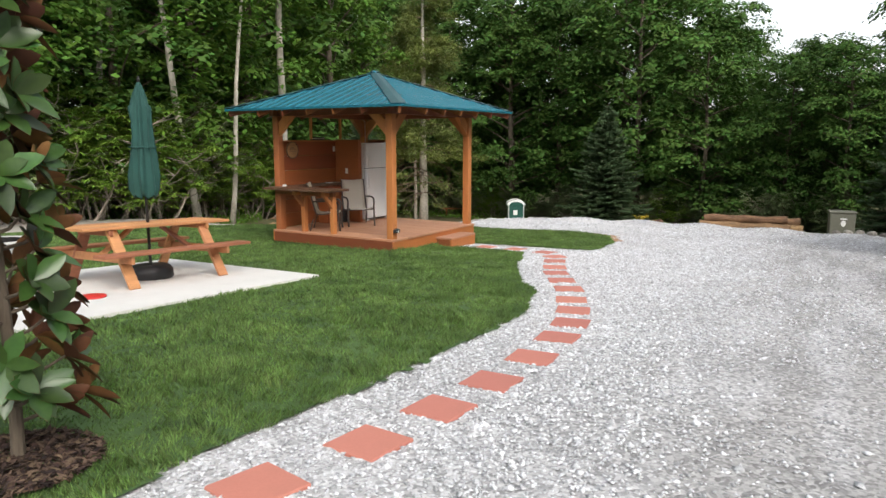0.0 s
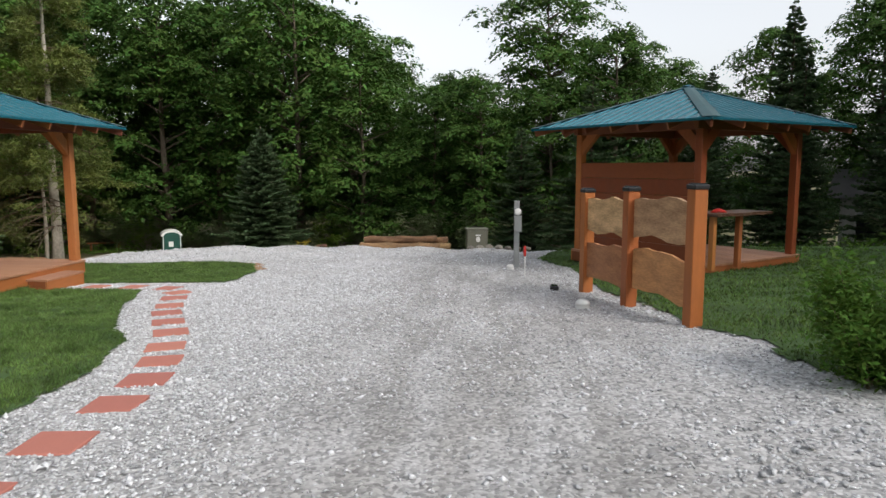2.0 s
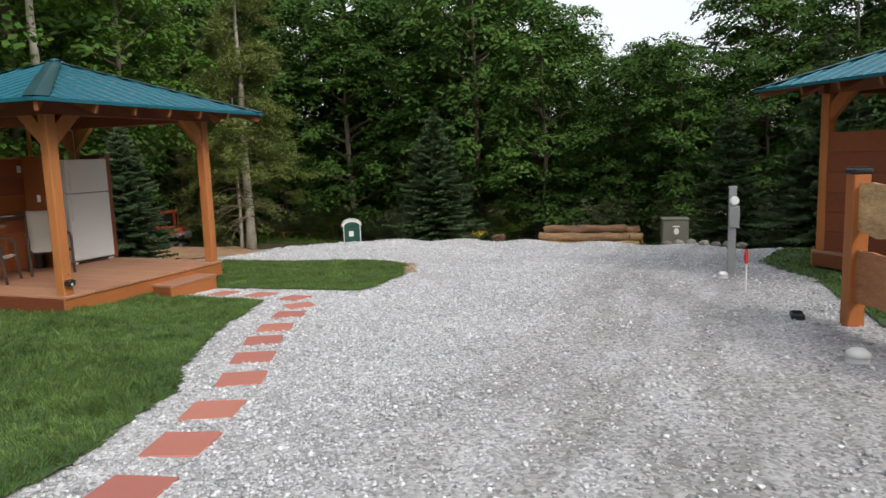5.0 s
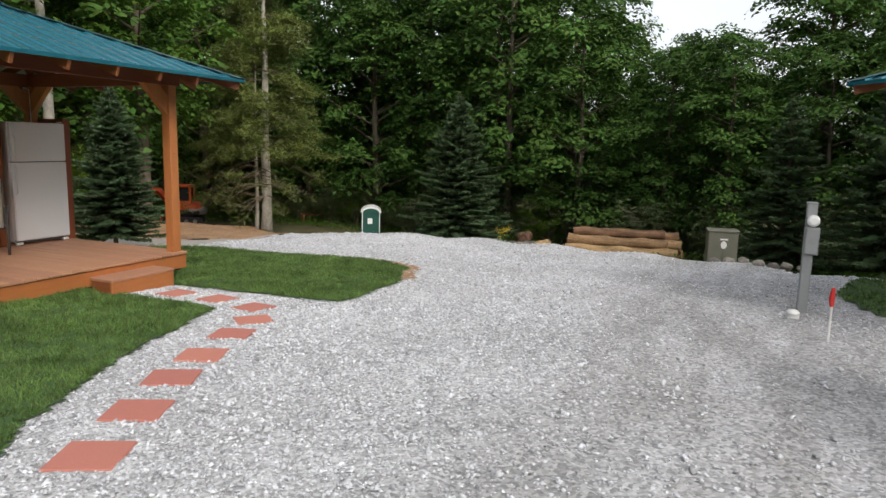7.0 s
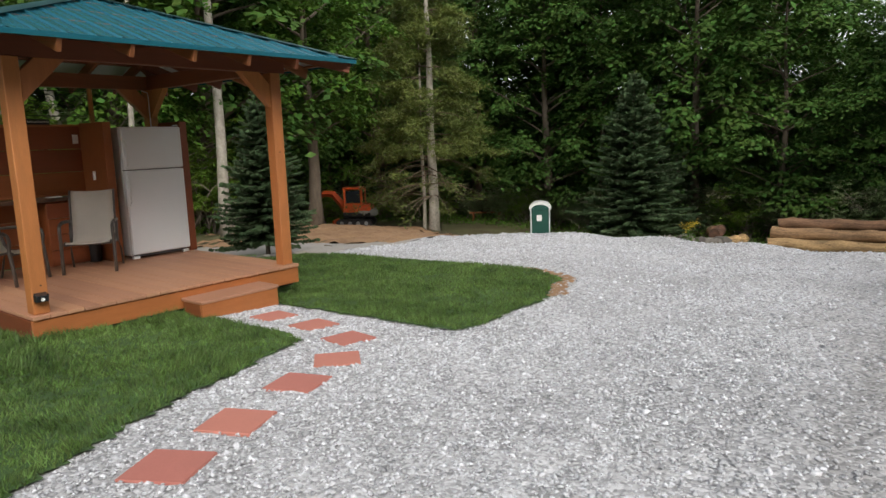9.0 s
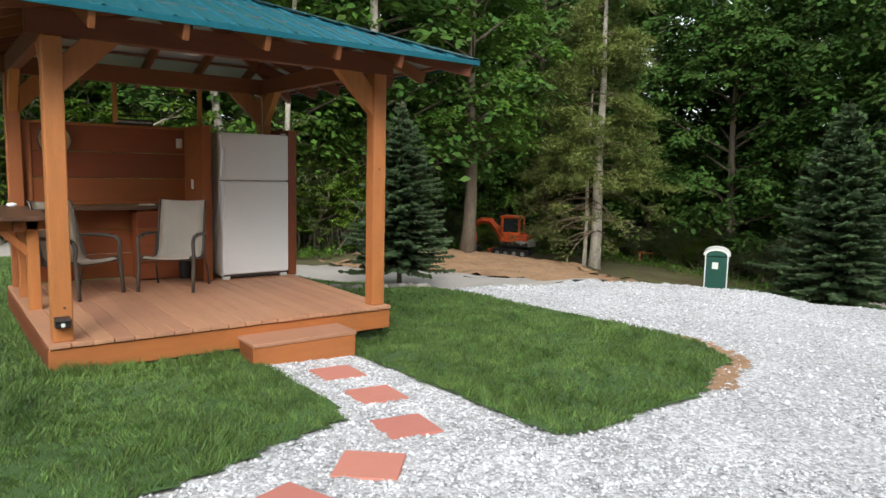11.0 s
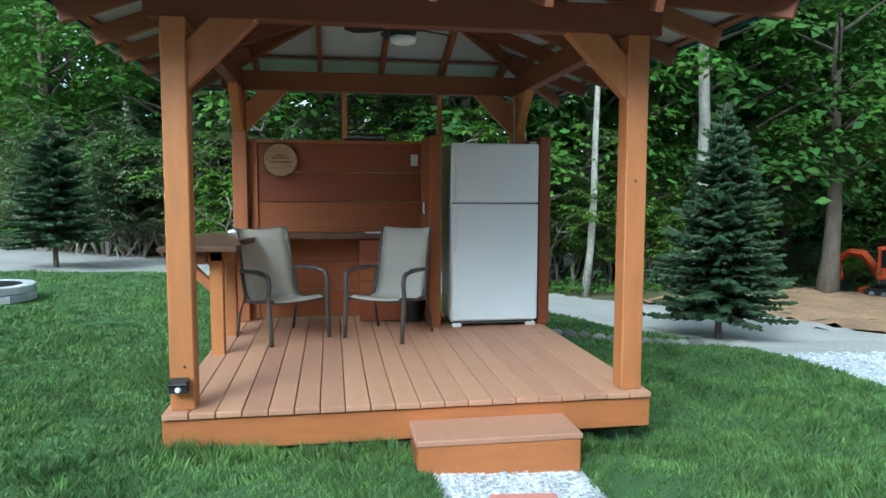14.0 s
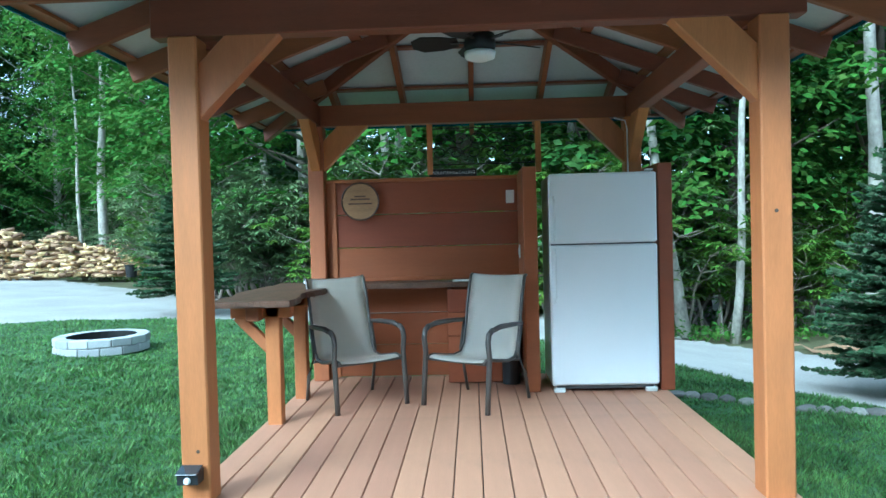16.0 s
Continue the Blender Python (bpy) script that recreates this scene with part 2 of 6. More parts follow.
# crushed stone as a bed: packed angular cells, each with its own grey
nt = GRAVEL.node_tree
cells = nt.nodes.new("ShaderNodeTexVoronoi")
cells.inputs["Scale"].default_value = 42
cells.inputs["Randomness"].default_value = 1.0
co = nt.nodes.new("ShaderNodeTexCoord")
nt.links.new(co.outputs["Object"], cells.inputs["Vector"])
tone = nt.nodes.new("ShaderNodeSeparateColor")
nt.links.new(cells.outputs["Color"], tone.inputs[0])
grey = nt.nodes.new("ShaderNodeMapRange")
grey.inputs["To Min"].default_value, grey.inputs["To Max"].default_value = 0.52, 1.2
nt.links.new(tone.outputs[0], grey.inputs["Value"])
shade = nt.nodes.new("ShaderNodeMix")
shade.data_type, shade.blend_type = "RGBA", "MULTIPLY"
shade.inputs["Factor"].default_value = 1.0
gp = nt.nodes["Principled BSDF"]
nt.links.new(gp.inputs["Base Color"].links[0].from_socket, shade.inputs["A"])
nt.links.new(grey.outputs[0], shade.inputs["B"])
nt.links.new(shade.outputs["Result"], gp.inputs["Base Color"])
# the packed, greyer run that wheels have worn along the drive
where = nt.nodes.new("ShaderNodeSeparateXYZ")
nt.links.new(co.outputs["Object"], where.inputs[0])


def sums(op, a, b):
    node = nt.nodes.new("ShaderNodeMath")
    node.operation = op
    for k, v in enumerate((a, b)):
        if hasattr(v, "links"):
            nt.links.new(v, node.inputs[k])
        else:
            node.inputs[k].default_value = v
    return node.outputs[0]


off = sums("ADD", sums("MULTIPLY_ADD", where.outputs["X"], -0.05), where.outputs["Y"])
off.node.inputs[0].links[0].from_node.inputs[2].default_value = 7.3
run = nt.nodes.new("ShaderNodeMapRange")
run.interpolation_type = "SMOOTHSTEP"
run.inputs["From Min"].default_value, run.inputs["From Max"].default_value = 2.3, 0.7
nt.links.new(sums("ABSOLUTE", off, 0.0), run.inputs["Value"])
ruts = nt.nodes.new("ShaderNodeTexNoise")
ruts.inputs["Scale"].default_value, ruts.inputs["Detail"].default_value, ruts.inputs["Roughness"].default_value = 1.0, 6, 0.62
along = nt.nodes.new("ShaderNodeMapping")
along.inputs["Scale"].default_value = (0.55, 2.2, 1)
along.inputs["Rotation"].default_value = (0, 0, radians(-6))
nt.links.new(co.outputs["Object"], along.inputs["Vector"])
nt.links.new(along.outputs[0], ruts.inputs["Vector"])
worn = nt.nodes.new("ShaderNodeMapRange")
worn.inputs["From Min"].default_value, worn.inputs["From Max"].default_value = 0.36, 0.56
nt.links.new(ruts.outputs["Fac"], worn.inputs["Value"])
wear = nt.nodes.new("ShaderNodeMix")
wear.data_type, wear.blend_type = "RGBA", "MULTIPLY"
wear.inputs["B"].default_value = (0.72, 0.71, 0.69, 1)
nt.links.new(sums("MULTIPLY", run.outputs[0], worn.outputs[0]), wear.inputs["Factor"])
nt.links.new(gp.inputs["Base Color"].links[0].from_socket, wear.inputs["A"])
nt.links.new(wear.outputs["Result"], gp.inputs["Base Color"])
relief = nt.nodes.new("ShaderNodeBump")
relief.inputs["Strength"].default_value, relief.inputs["Distance"].default_value, relief.invert = 0.5, 0.012, True
nt.links.new(cells.outputs["Distance"], relief.inputs["Height"])
nt.links.new(gp.inputs["Normal"].links[0].from_socket, relief.inputs["Normal"])
nt.links.new(relief.outputs[0], gp.inputs["Normal"])


# ---- building helpers ----
def part(name, bm, mat, parent=None, label="", smooth=False):
    """Links a bmesh as one mesh object, under a thing or a part if one is given."""
    me = bpy.data.meshes.new(name)
    bm.to_mesh(me)
    bm.free()
    me.materials.append(mat)
    if smooth:
        me.polygons.foreach_set("use_smooth", [True] * len(me.polygons))
    ob = new(name, me)
    if parent:
        ob.parent = parent
    if label:
        ob["label"] = label
    return ob


def thing(name, m, label, category, group="", kind=""):
    """An Empty that carries the parts of one thing."""
    ob = new(name)
    ob.empty_display_size = 0.1
    ob.matrix_world = m
    return tagged(ob, label, category, group, kind)


def box(bm, c, s, m=None, bevel=0.006):
    """A bevelled block with centre c and size s."""
    t = Matrix.Translation(c) @ Matrix.Diagonal((*s, 1))
    got = bmesh.ops.create_cube(bm, size=1.0, matrix=(m @ t) if m else t)
    if bevel:
        edges = list({e for v in got["verts"] for e in v.link_edges})
        bmesh.ops.bevel(bm, geom=edges, offset=min(bevel, min(s) * 0.3), segments=1, affect="EDGES", profile=0.5)
    return bm


def block(c, s, m=None, bevel=0.006):
    return box(bmesh.new(), c, s, m, bevel)


def beam(p, q, w, h, up=(0, 0, 1), bevel=0.005, bm=None):
    """A squared timber from p to q, w wide and h deep, centred on its line."""
    p, q = Vector(p), Vector(q)
    d = (q - p).normalized()
    side = d.cross(Vector(up)).normalized()
    top = side.cross(d)
    m = Matrix((side, d, top)).transposed().to_4x4()
    m.translation = (p + q) / 2
    return box(bm or bmesh.new(), (0, 0, 0), (w, (q - p).length, h), m, bevel)


def tube(points, radii, sides=8, bm=None, cap=True):
    """A tapered round bar along a line of points."""
    bm = bm or bmesh.new()
    rings = []
    n = len(points)
    if not hasattr(radii, "__len__"):
        radii = [radii] * n
    for i, p in enumerate(points):
        d = (Vector(points[min(i + 1, n - 1)]) - Vector(points[max(i - 1, 0)])).normalized()
        a = d.orthogonal().normalized() if abs(d.z) > 0.99 else d.cross(Vector((0, 0, 1))).normalized()
        b = d.cross(a)
        rings.append([bm.verts.new(Vector(p) + radii[i] * (math.cos(k * math.tau / sides) * a + math.sin(k * math.tau / sides) * b)) for k in range(sides)])
    for r, s in zip(rings, rings[1:]):
        for k in range(sides):
            bm.faces.new((r[k], r[(k + 1) % sides], s[(k + 1) % sides], s[k]))
    if cap:
        bm.faces.new(rings[0][::-1])
        bm.faces.new(rings[-1])
    return bm


def prism(outline, z0, z1, bm=None):
    """An upright slab over an outline of (x, y)."""
    bm = bm or bmesh.new()
    lo = [bm.verts.new((x, y, z0)) for x, y in outline]
    hi = [bm.verts.new((x, y, z1)) for x, y in outline]
    n = len(outline)
    bm.faces.new(lo[::-1])
    bm.faces.new(hi)
    for i in range(n):
        bm.faces.new((lo[i], lo[(i + 1) % n], hi[(i + 1) % n], hi[i]))
    return bm


def raw(name, verts, faces, mat, parent=None):
    """A mesh from arrays: faces all with the same number of corners."""
    verts, faces = np.asarray(verts, np.float32), np.asarray(faces, np.int32)
    me = bpy.data.meshes.new(name)
    me.vertices.add(len(verts))
    me.vertices.foreach_set("co", verts.ravel())
    k = faces.shape[1]
    me.loops.add(faces.size)
    me.loops.foreach_set("vertex_index", faces.ravel())
    me.polygons.add(len(faces))
    me.polygons.foreach_set("loop_start", np.arange(0, faces.size, k, dtype=np.int32))
    me.update(calc_edges=True)
    me.materials.append(mat)
    ob = new(name, me)
    if parent:
        ob.parent = parent
    return ob


# ---- the lie of the land ----
def ramp01(v, a, b):
    u = np.clip((v - a) / (b - a), 0, 1)
    return u * u * (3 - 2 * u)


def land(x, y):
    """Height of the ground: a gently tilted pad that falls away past the gravel's far edge."""
    x, y = np.asarray(x, float), np.asarray(y, float)
    xx, yy = np.clip(x, -40, 40), np.clip(y, -40, 45)
    z = 0.041 - 0.0416 * xx - 0.0233 * yy
    edge = 11.0 - 0.10 * np.clip(-y - 1, 0, 12) * 3
    edge = np.maximum(edge, 9.0)
    z = z - (0.125 - 0.025 * ramp01(y, 11, 15)) * np.clip(xx - edge, 0, 14)
    z = z - 0.14 * np.clip(y - 3.2, 0, 3.2) * ramp01(x, 3.5, 7.0) * (1 - ramp01(x, 11, 17))
    z = z + 0.03 * np.sin(1.7 * x + 0.6 * y) * np.sin(1.3 * y - 0.4 * x) * ramp01(np.hypot(x - 1, y + 2), 9, 14)
    z = z - 0.45 * np.exp(-((x - 24) ** 2 + (y - 9) ** 2) / 9.0)
    z = z + 0.07 * np.sin(2.1 * x + 1.3 * y) * np.sin(1.7 * y - 0.8 * x) * ramp01(x, 7, 9.5) * (1 - ramp01(x, 11.5, 13))
    return z


def at(x, y, dz=0.0):
    return float(land(x, y)) + dz


def inside(poly, x, y):
    """Which of the points (x, y) lie in the polygon."""
    hit = np.zeros(np.shape(x), bool)
    n = len(poly)
    for i in range(n):
        (x0, y0), (x1, y1) = poly[i], poly[(i + 1) % n]
        if y0 == y1:
            continue
        cross = ((y0 > y) != (y1 > y)) & (x < (x1 - x0) * (y - y0) / (y1 - y0) + x0)
        hit ^= cross
    return hit


def wobble(x, y, s=1.0):
    return s * (0.5 * np.sin(5.1 * x + 2.2 * y) + 0.3 * np.sin(11.3 * x - 7.7 * y + 1) + 0.2 * np.sin(23 * y + 17 * x))


LAWN_LEFT = [(-16, -4.6), (-10, -4.5), (-7.8, -4.4), (-6.5, -4.38), (-4.6, -4.36), (-3.4, -4.22), (-2.4, -3.85), (-1.26, -3.08), (0.17, -2.42), (0.8, -2.15),
             (1.43, -1.98), (1.5, -1.2), (1.55, -0.2), (2.38, -0.2), (2.36, -0.6), (2.44, -2.15), (2.42, -2.84), (2.7, -2.96), (4.08, -2.76), (5.4, -2.28), (6.05, -1.6), (6.1, -0.7),
             (6.1, 1.0), (6.0, 2.6), (5.75, 4.2), (4.6, 5.9), (2.6, 8.3), (-1, 10.4), (-4.8, 10.5), (-7.3, 9.0), (-13, 6.5), (-20, 5)]
LAWN_RIGHT = [(-9, -10.6), (-4.04, -10.2), (-2.9, -9.9), (-2.45, -10.05), (-1.8, -9.66), (0.3, -9.24), (1.3, -8.95), (3.2, -8.9), (4.3, -8.8), (6.1, -8.3), (8.2, -8.9), (8.6, -14), (8, -21), (-9, -21)]
GRAVEL_LOT = [(-22, -4), (-9, -4), (-3, -3), (0, -1.4), (1.3, -0.1), (2.6, -0.1), (3, -1.5), (5, -0.5), (5.4, 2.9), (6.5, 3.1), (8.2, 3.1), (10.2, 2.75), (11.4, 1.5), (11.2, -0.6), (10.8, -2.2), (10.3, -4.3),
              (9.9, -5.8), (9.6, -7.5), (8.6, -8.4), (8.4, -9.6), (3, -9.6), (-2, -10.6), (-9, -11), (-22, -11)]
ROAD_BACK = [(-60, 16), (-24, 6), (-13, 6), (-7.3, 8.6), (-4.8, 10), (-1, 9.9), (2.4, 7.9), (4.4, 5.6), (5.6, 4), (6.2, 2.9), (9.6, 3.2), (11.6, 4.4), (11.6, 7.5), (9, 10.8), (5.5, 13.2), (1, 14.8), (-4, 16), (-9, 19), (-22, 30), (-60, 52)]
PAD = (-6.9, -0.8, -2.95, 2.5)


def sheet(name, poly, dz, cell, mat, label, category, rough=0.0, edge=0.05):
    """A piece of ground cover that follows the land."""
    px, py = [p[0] for p in poly], [p[1] for p in poly]
    xs, ys = np.arange(min(px), max(px), cell), np.arange(min(py), max(py), cell)
    gx, gy = np.meshgrid(xs, ys, indexing="ij")
    z = land(gx, gy) + dz + rough * (np.random.rand(*gx.shape) - 0.5)
    cx, cy = gx[:-1, :-1] + cell / 2, gy[:-1, :-1] + cell / 2
    keep = inside(poly, cx + wobble(cx, cy, edge), cy + wobble(cy, cx, edge))
    idx = np.arange(gx.size).reshape(gx.shape)
    quads = np.stack([idx[:-1, :-1][keep], idx[1:, :-1][keep], idx[1:, 1:][keep], idx[:-1, 1:][keep]], 1)
    used, inv = np.unique(quads, return_inverse=True)
    verts = np.stack([gx.ravel(), gy.ravel(), z.ravel()], 1)[used]
    ob = raw(name, verts, inv.reshape(-1, 4), mat)
    ob.data.polygons.foreach_set("use_smooth", [True] * len(ob.data.polygons))
    return tagged(ob, label, category, kind="structure")


# the ground itself, out to the horizon
rs = np.concatenate([np.arange(0, 60, 0.6), np.geomspace(60, 900, 16)])
th = np.linspace(0, math.tau, 181)[:-1]
gx, gy = rs[:, None] * np.cos(th), rs[:, None] * np.sin(th)
gz = land(gx, gy) - 0.11 + 0.02 * np.sin(gx * 2.1) * np.sin(gy * 1.7)
idx = np.arange(gx.size).reshape(gx.shape)
nx = np.roll(idx, -1, 1)
raw_faces = np.stack([idx[:-1].ravel(), idx[1:].ravel(), nx[1:].ravel(), nx[:-1].ravel()], 1)
ground = raw("ground", np.stack([gx.ravel(), gy.ravel(), gz.ravel()], 1), raw_faces, SOIL)
ground.data.polygons.foreach_set("use_smooth", [True] * len(ground.data.polygons))
tagged(ground, "brown leaf-littered forest soil with thin weeds", "ground", kind="structure")
sheet("ground_gravel", GRAVEL_LOT, 0.0, 0.1, GRAVEL, "pale grey crushed stone drive beside the lawns", "gravel drive", rough=0.025, edge=0.1)
sheet("ground_lawn_main", LAWN_LEFT, 0.02, 0.08, LAWN, "mown green lawn around the kitchen pavilion", "lawn", rough=0.02)
sheet("ground_lawn_side", LAWN_RIGHT, 0.02, 0.1, LAWN, "mown green lawn around the far pavilion", "lawn", rough=0.02)
sheet("road_back", ROAD_BACK, -0.04, 0.25, ROADM, "packed pale gravel lane behind the pavilion", "road", rough=0.02, edge=0.3)
sheet("ground_bare_edge", [(4.3, -2.66), (5.2, -2.28), (5.85, -1.75), (6.0, -1.2), (6.2, -1.0), (6.2, -1.72), (5.55, -2.42), (4.4, -2.84)], 0.012, 0.05, DIRT, "bare brown soil at the lawn's tip", "bare soil", rough=0.02, edge=0.08)
DIRT_BANK = [(8.6, 12), (11.2, 8.2), (11.8, 4.6), (15, 6.5), (20, 11.5), (24.5, 17), (23, 21), (16, 17), (11, 13)]
sheet("ground_clay", DIRT_BANK, -0.06, 0.3, DIRT, "bare orange clay bank with dry cuttings", "bare soil", rough=0.14, edge=1.3)


# ---- pavilions ----
EAVE, RISE, OVER = 2.38, 0.76, 0.6     # eave height over the deck, rise to the apex, overhang
SIDE = 3.0


def slope_side(k):
    """Turns the pattern of the front side to side k of a square pavilion."""
    c = Matrix.Translation((SIDE / 2, SIDE / 2, 0))
    return c @ Matrix.Rotation(k * math.pi / 2, 4, "Z") @ c.inverted()


def roof_z(y):
    return EAVE + RISE * (y + OVER) / (SIDE / 2 + OVER)


def moved(bm, m):
    bmesh.ops.transform(bm, matrix=m, verts=bm.verts)
    return bm


def pavilion(m, label, wood):
    top = thing("pavilion", m, label, "pavilion")
    deck = new("deck")
    deck.parent = top
    boards = 20
    w = SIDE / boards
    me = None
    for i in range(boards):
        if me is None:
            ob = part("deck_board", block((0, SIDE / 2 - 0.012, -0.018), (w - 0.006, SIDE + 0.03, 0.036), bevel=0.004), DECK, deck)
            me = ob.data
        else:
            ob = new("deck_board", me)
            ob.parent = deck
        ob.location.x = (i + 0.5) * w
        ob.location.z = 0.001 * ((i * 7) % 3)
    # black filler block added to give the board gaps their shade
    part("joist_pit", block((SIDE / 2, SIDE / 2, -0.16), (SIDE - 0.1, SIDE - 0.1, 0.2), bevel=0), BLACK, deck, "black block standing in for the shade under the deck")
    for k in range(4):
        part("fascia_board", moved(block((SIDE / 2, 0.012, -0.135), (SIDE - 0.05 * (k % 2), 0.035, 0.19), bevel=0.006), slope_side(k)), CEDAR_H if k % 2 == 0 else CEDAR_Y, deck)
    # posts, beams and braces
    for k in range(4):
        s = slope_side(k)
        part("post", moved(block((0.11, 0.11, 1.13), (0.14, 0.14, 2.26), bevel=0.008), s), wood, top)
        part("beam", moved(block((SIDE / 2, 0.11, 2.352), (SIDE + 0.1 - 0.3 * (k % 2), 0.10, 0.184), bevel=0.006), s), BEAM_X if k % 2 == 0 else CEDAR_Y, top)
        for x0, sg in ((0.18, 1), (SIDE - 0.18, -1)):
            a, b = Vector((x0 - sg * 0.07, 0.11, 1.93)), Vector((x0 + sg * 0.37, 0.11, 2.37))
            ob = part("brace", moved(beam(a, b, 0.19, 0.086, up=(0, 1, 0)), s), wood, top)
    # rafters: hips and jacks
    ax = Vector((SIDE / 2, SIDE / 2, EAVE + RISE - 0.11))
    for k in range(4):
        s = slope_side(k)
        corner = Vector((-OVER + 0.06, -OVER + 0.06, roof_z(-OVER + 0.06) - 0.10))
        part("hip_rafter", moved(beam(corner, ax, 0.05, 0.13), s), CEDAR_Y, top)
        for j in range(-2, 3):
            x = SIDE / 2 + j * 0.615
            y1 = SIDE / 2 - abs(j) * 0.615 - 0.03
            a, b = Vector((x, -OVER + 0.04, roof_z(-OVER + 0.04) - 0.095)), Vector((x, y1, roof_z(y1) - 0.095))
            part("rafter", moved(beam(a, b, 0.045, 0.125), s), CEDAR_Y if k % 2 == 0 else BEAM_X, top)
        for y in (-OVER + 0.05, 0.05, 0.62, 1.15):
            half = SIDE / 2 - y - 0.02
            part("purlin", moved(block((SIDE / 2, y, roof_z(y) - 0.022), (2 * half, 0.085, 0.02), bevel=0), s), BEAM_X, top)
        # ribbed metal sheet and its bare underside
        bm = bmesh.new()
        pan = 0.2286
        x = -OVER
        prof = []
        while x < SIDE + OVER - 1e-6:
            prof += [(x, 0.0), (x + 0.012, 0.019), (x + 0.034, 0.019), (x + 0.046, 0.0), (x + 0.13, 0.0), (x + 0.135, 0.004), (x + 0.145, 0.004), (x + 0.15, 0.0)]
            x += pan
        prof = [p for p in prof if p[0] < SIDE + OVER] + [(SIDE + OVER, 0.0)]
        lo, hi = [], []
        for px, h in prof:
            reach = min(px + OVER, SIDE + OVER - px)
            lo.append(bm.verts.new((px, -OVER, EAVE + h)))
            hi.append(bm.verts.new((px, -OVER + reach, EAVE + RISE * reach / (SIDE / 2 + OVER) + h)))
        for i in range(len(prof) - 1):
            if (hi[i].co - lo[i].co).length < 0.03 and (hi[i + 1].co - lo[i + 1].co).length < 0.03:
                continue
            bm.faces.new((lo[i], lo[i + 1], hi[i + 1], hi[i]))
        bmesh.ops.remove_doubles(bm, verts=bm.verts, dist=0.0005)
        part("roof_sheet", moved(bm, s), ROOF, top)
        bm = bmesh.new()
        d = 0.007
        bm.faces.new([bm.verts.new(v) for v in ((-OVER, -OVER, EAVE - d), (SIDE / 2, SIDE / 2, EAVE + RISE - d), (SIDE + OVER, -OVER, EAVE - d))])
        part("roof_underside", moved(bm, s), ROOF_UNDER, top, "bare pale metal underside")
        part("drip_edge", moved(block((SIDE / 2, -OVER + 0.004, EAVE - 0.012), (SIDE + 2 * OVER - 0.02, 0.012, 0.045), bevel=0.002), s), ROOF, top)
        a, b = Vector((-OVER - 0.01, -OVER - 0.01, EAVE + 0.022)), Vector((SIDE / 2, SIDE / 2, EAVE + RISE + 0.03))
        d2 = (b - a).normalized()
        bm = bmesh.new()
        n1, n2 = Vector((0.17, -0.004, 0.002)), Vector((-0.004, 0.17, 0.002))
        ve = [bm.verts.new(v) for v in (a, b, b + n1 * 0.8, a + n1 * 1.1, b + n2 * 0.8, a + n2 * 1.1)]
        bm.faces.new((ve[0], ve[3], ve[2], ve[1]))
        bm.faces.new((ve[0], ve[1], ve[4], ve[5]))
        bmesh.ops.solidify(bm, geom=bm.faces[:], thickness=0.004)
        part("hip_cap", moved(bm, s), HIP, top, "grey-teal ridge flashing with patina and sky sheen in its colour")
    part("apex_cap", tube([(SIDE / 2, SIDE / 2, EAVE + RISE), (SIDE / 2, SIDE / 2, EAVE + RISE + 0.05)], [0.14, 0.05], 4), ROOF, top)
    return top


P1 = Matrix.Translation((0, 0, 0.3))
P2 = Matrix.Translation((2.87, -10.8, 0.33)) @ Matrix.Rotation(radians(-52), 4, "Z")
pav_a = pavilion(P1, "cedar-stained timber kitchen pavilion with teal metal hip roof", CEDAR)
pav_b = pavilion(P2, "cedar-stained timber pavilion with teal metal hip roof by the fence", CEDAR_RED)

for kx, kz in ((2.885, 1.35), (0.125, 0.26)):
    part("knot", moved(tube([(0, 0, 0), (0, 0, 0.003)], [0.01, 0.007], 10), Matrix.Translation((kx, 0.0405, kz)) @ Matrix.Rotation(math.pi / 2, 4, "X")), BARK_EDGE, pav_a, "dark knot in the post")

# the wide step in front of the kitchen pavilion
step = thing("deck_step", Matrix.Translation((1.92, -0.19, 0)), "orange-stained wooden box step at the deck's front edge", "step")
part("tread", block((0, 0, 0.168), (0.98, 0.37, 0.036)), DECK, step)
part("riser", block((0, -0.16, 0.05), (0.96, 0.035, 0.2)), CEDAR_H, step)
for sgn in (-1, 1):
    part("side_board", block((sgn * 0.465, 0.01, 0.05), (0.03, 0.3, 0.2)), CEDAR_Y, step)


def local(ob, m):
    ob.matrix_world = m
    return ob


# back wall, fridge enclosure and cabinet of the kitchen pavilion
kwall = thing("wall_kitchen", P1, "red-brown stained plank wall at the back of the pavilion", "wall", kind="structure")
for i, (z0, z1) in enumerate(((0.02, 0.30), (0.305, 0.585), (0.59, 0.87), (0.875, 1.175), (1.18, 1.47), (1.475, 1.76))):
    part("plank", block((1.02, 2.93, (z0 + z1) / 2), (1.74, 0.03, z1 - z0), bevel=0.004), PANEL, kwall)
part("cap_rail", block((1.02, 2.93, 1.775), (1.76, 0.08, 0.03)), CEDAR_H, kwall)
part("corner_board", block((0.225, 2.905, 0.89), (0.09, 0.02, 1.75)), CEDAR, kwall)
for x, mt in ((1.94, PANEL), (3.0, PANEL)):
    part("fridge_panel", block((x, 2.6, 0.9), (0.11, 0.66, 1.8)), mt, kwall)
cab = thing("base_cabinet", P1 @ Matrix.Translation((1.5, 2.75, 0)), "red-brown stained plank cabinet under the counter", "cabinet")
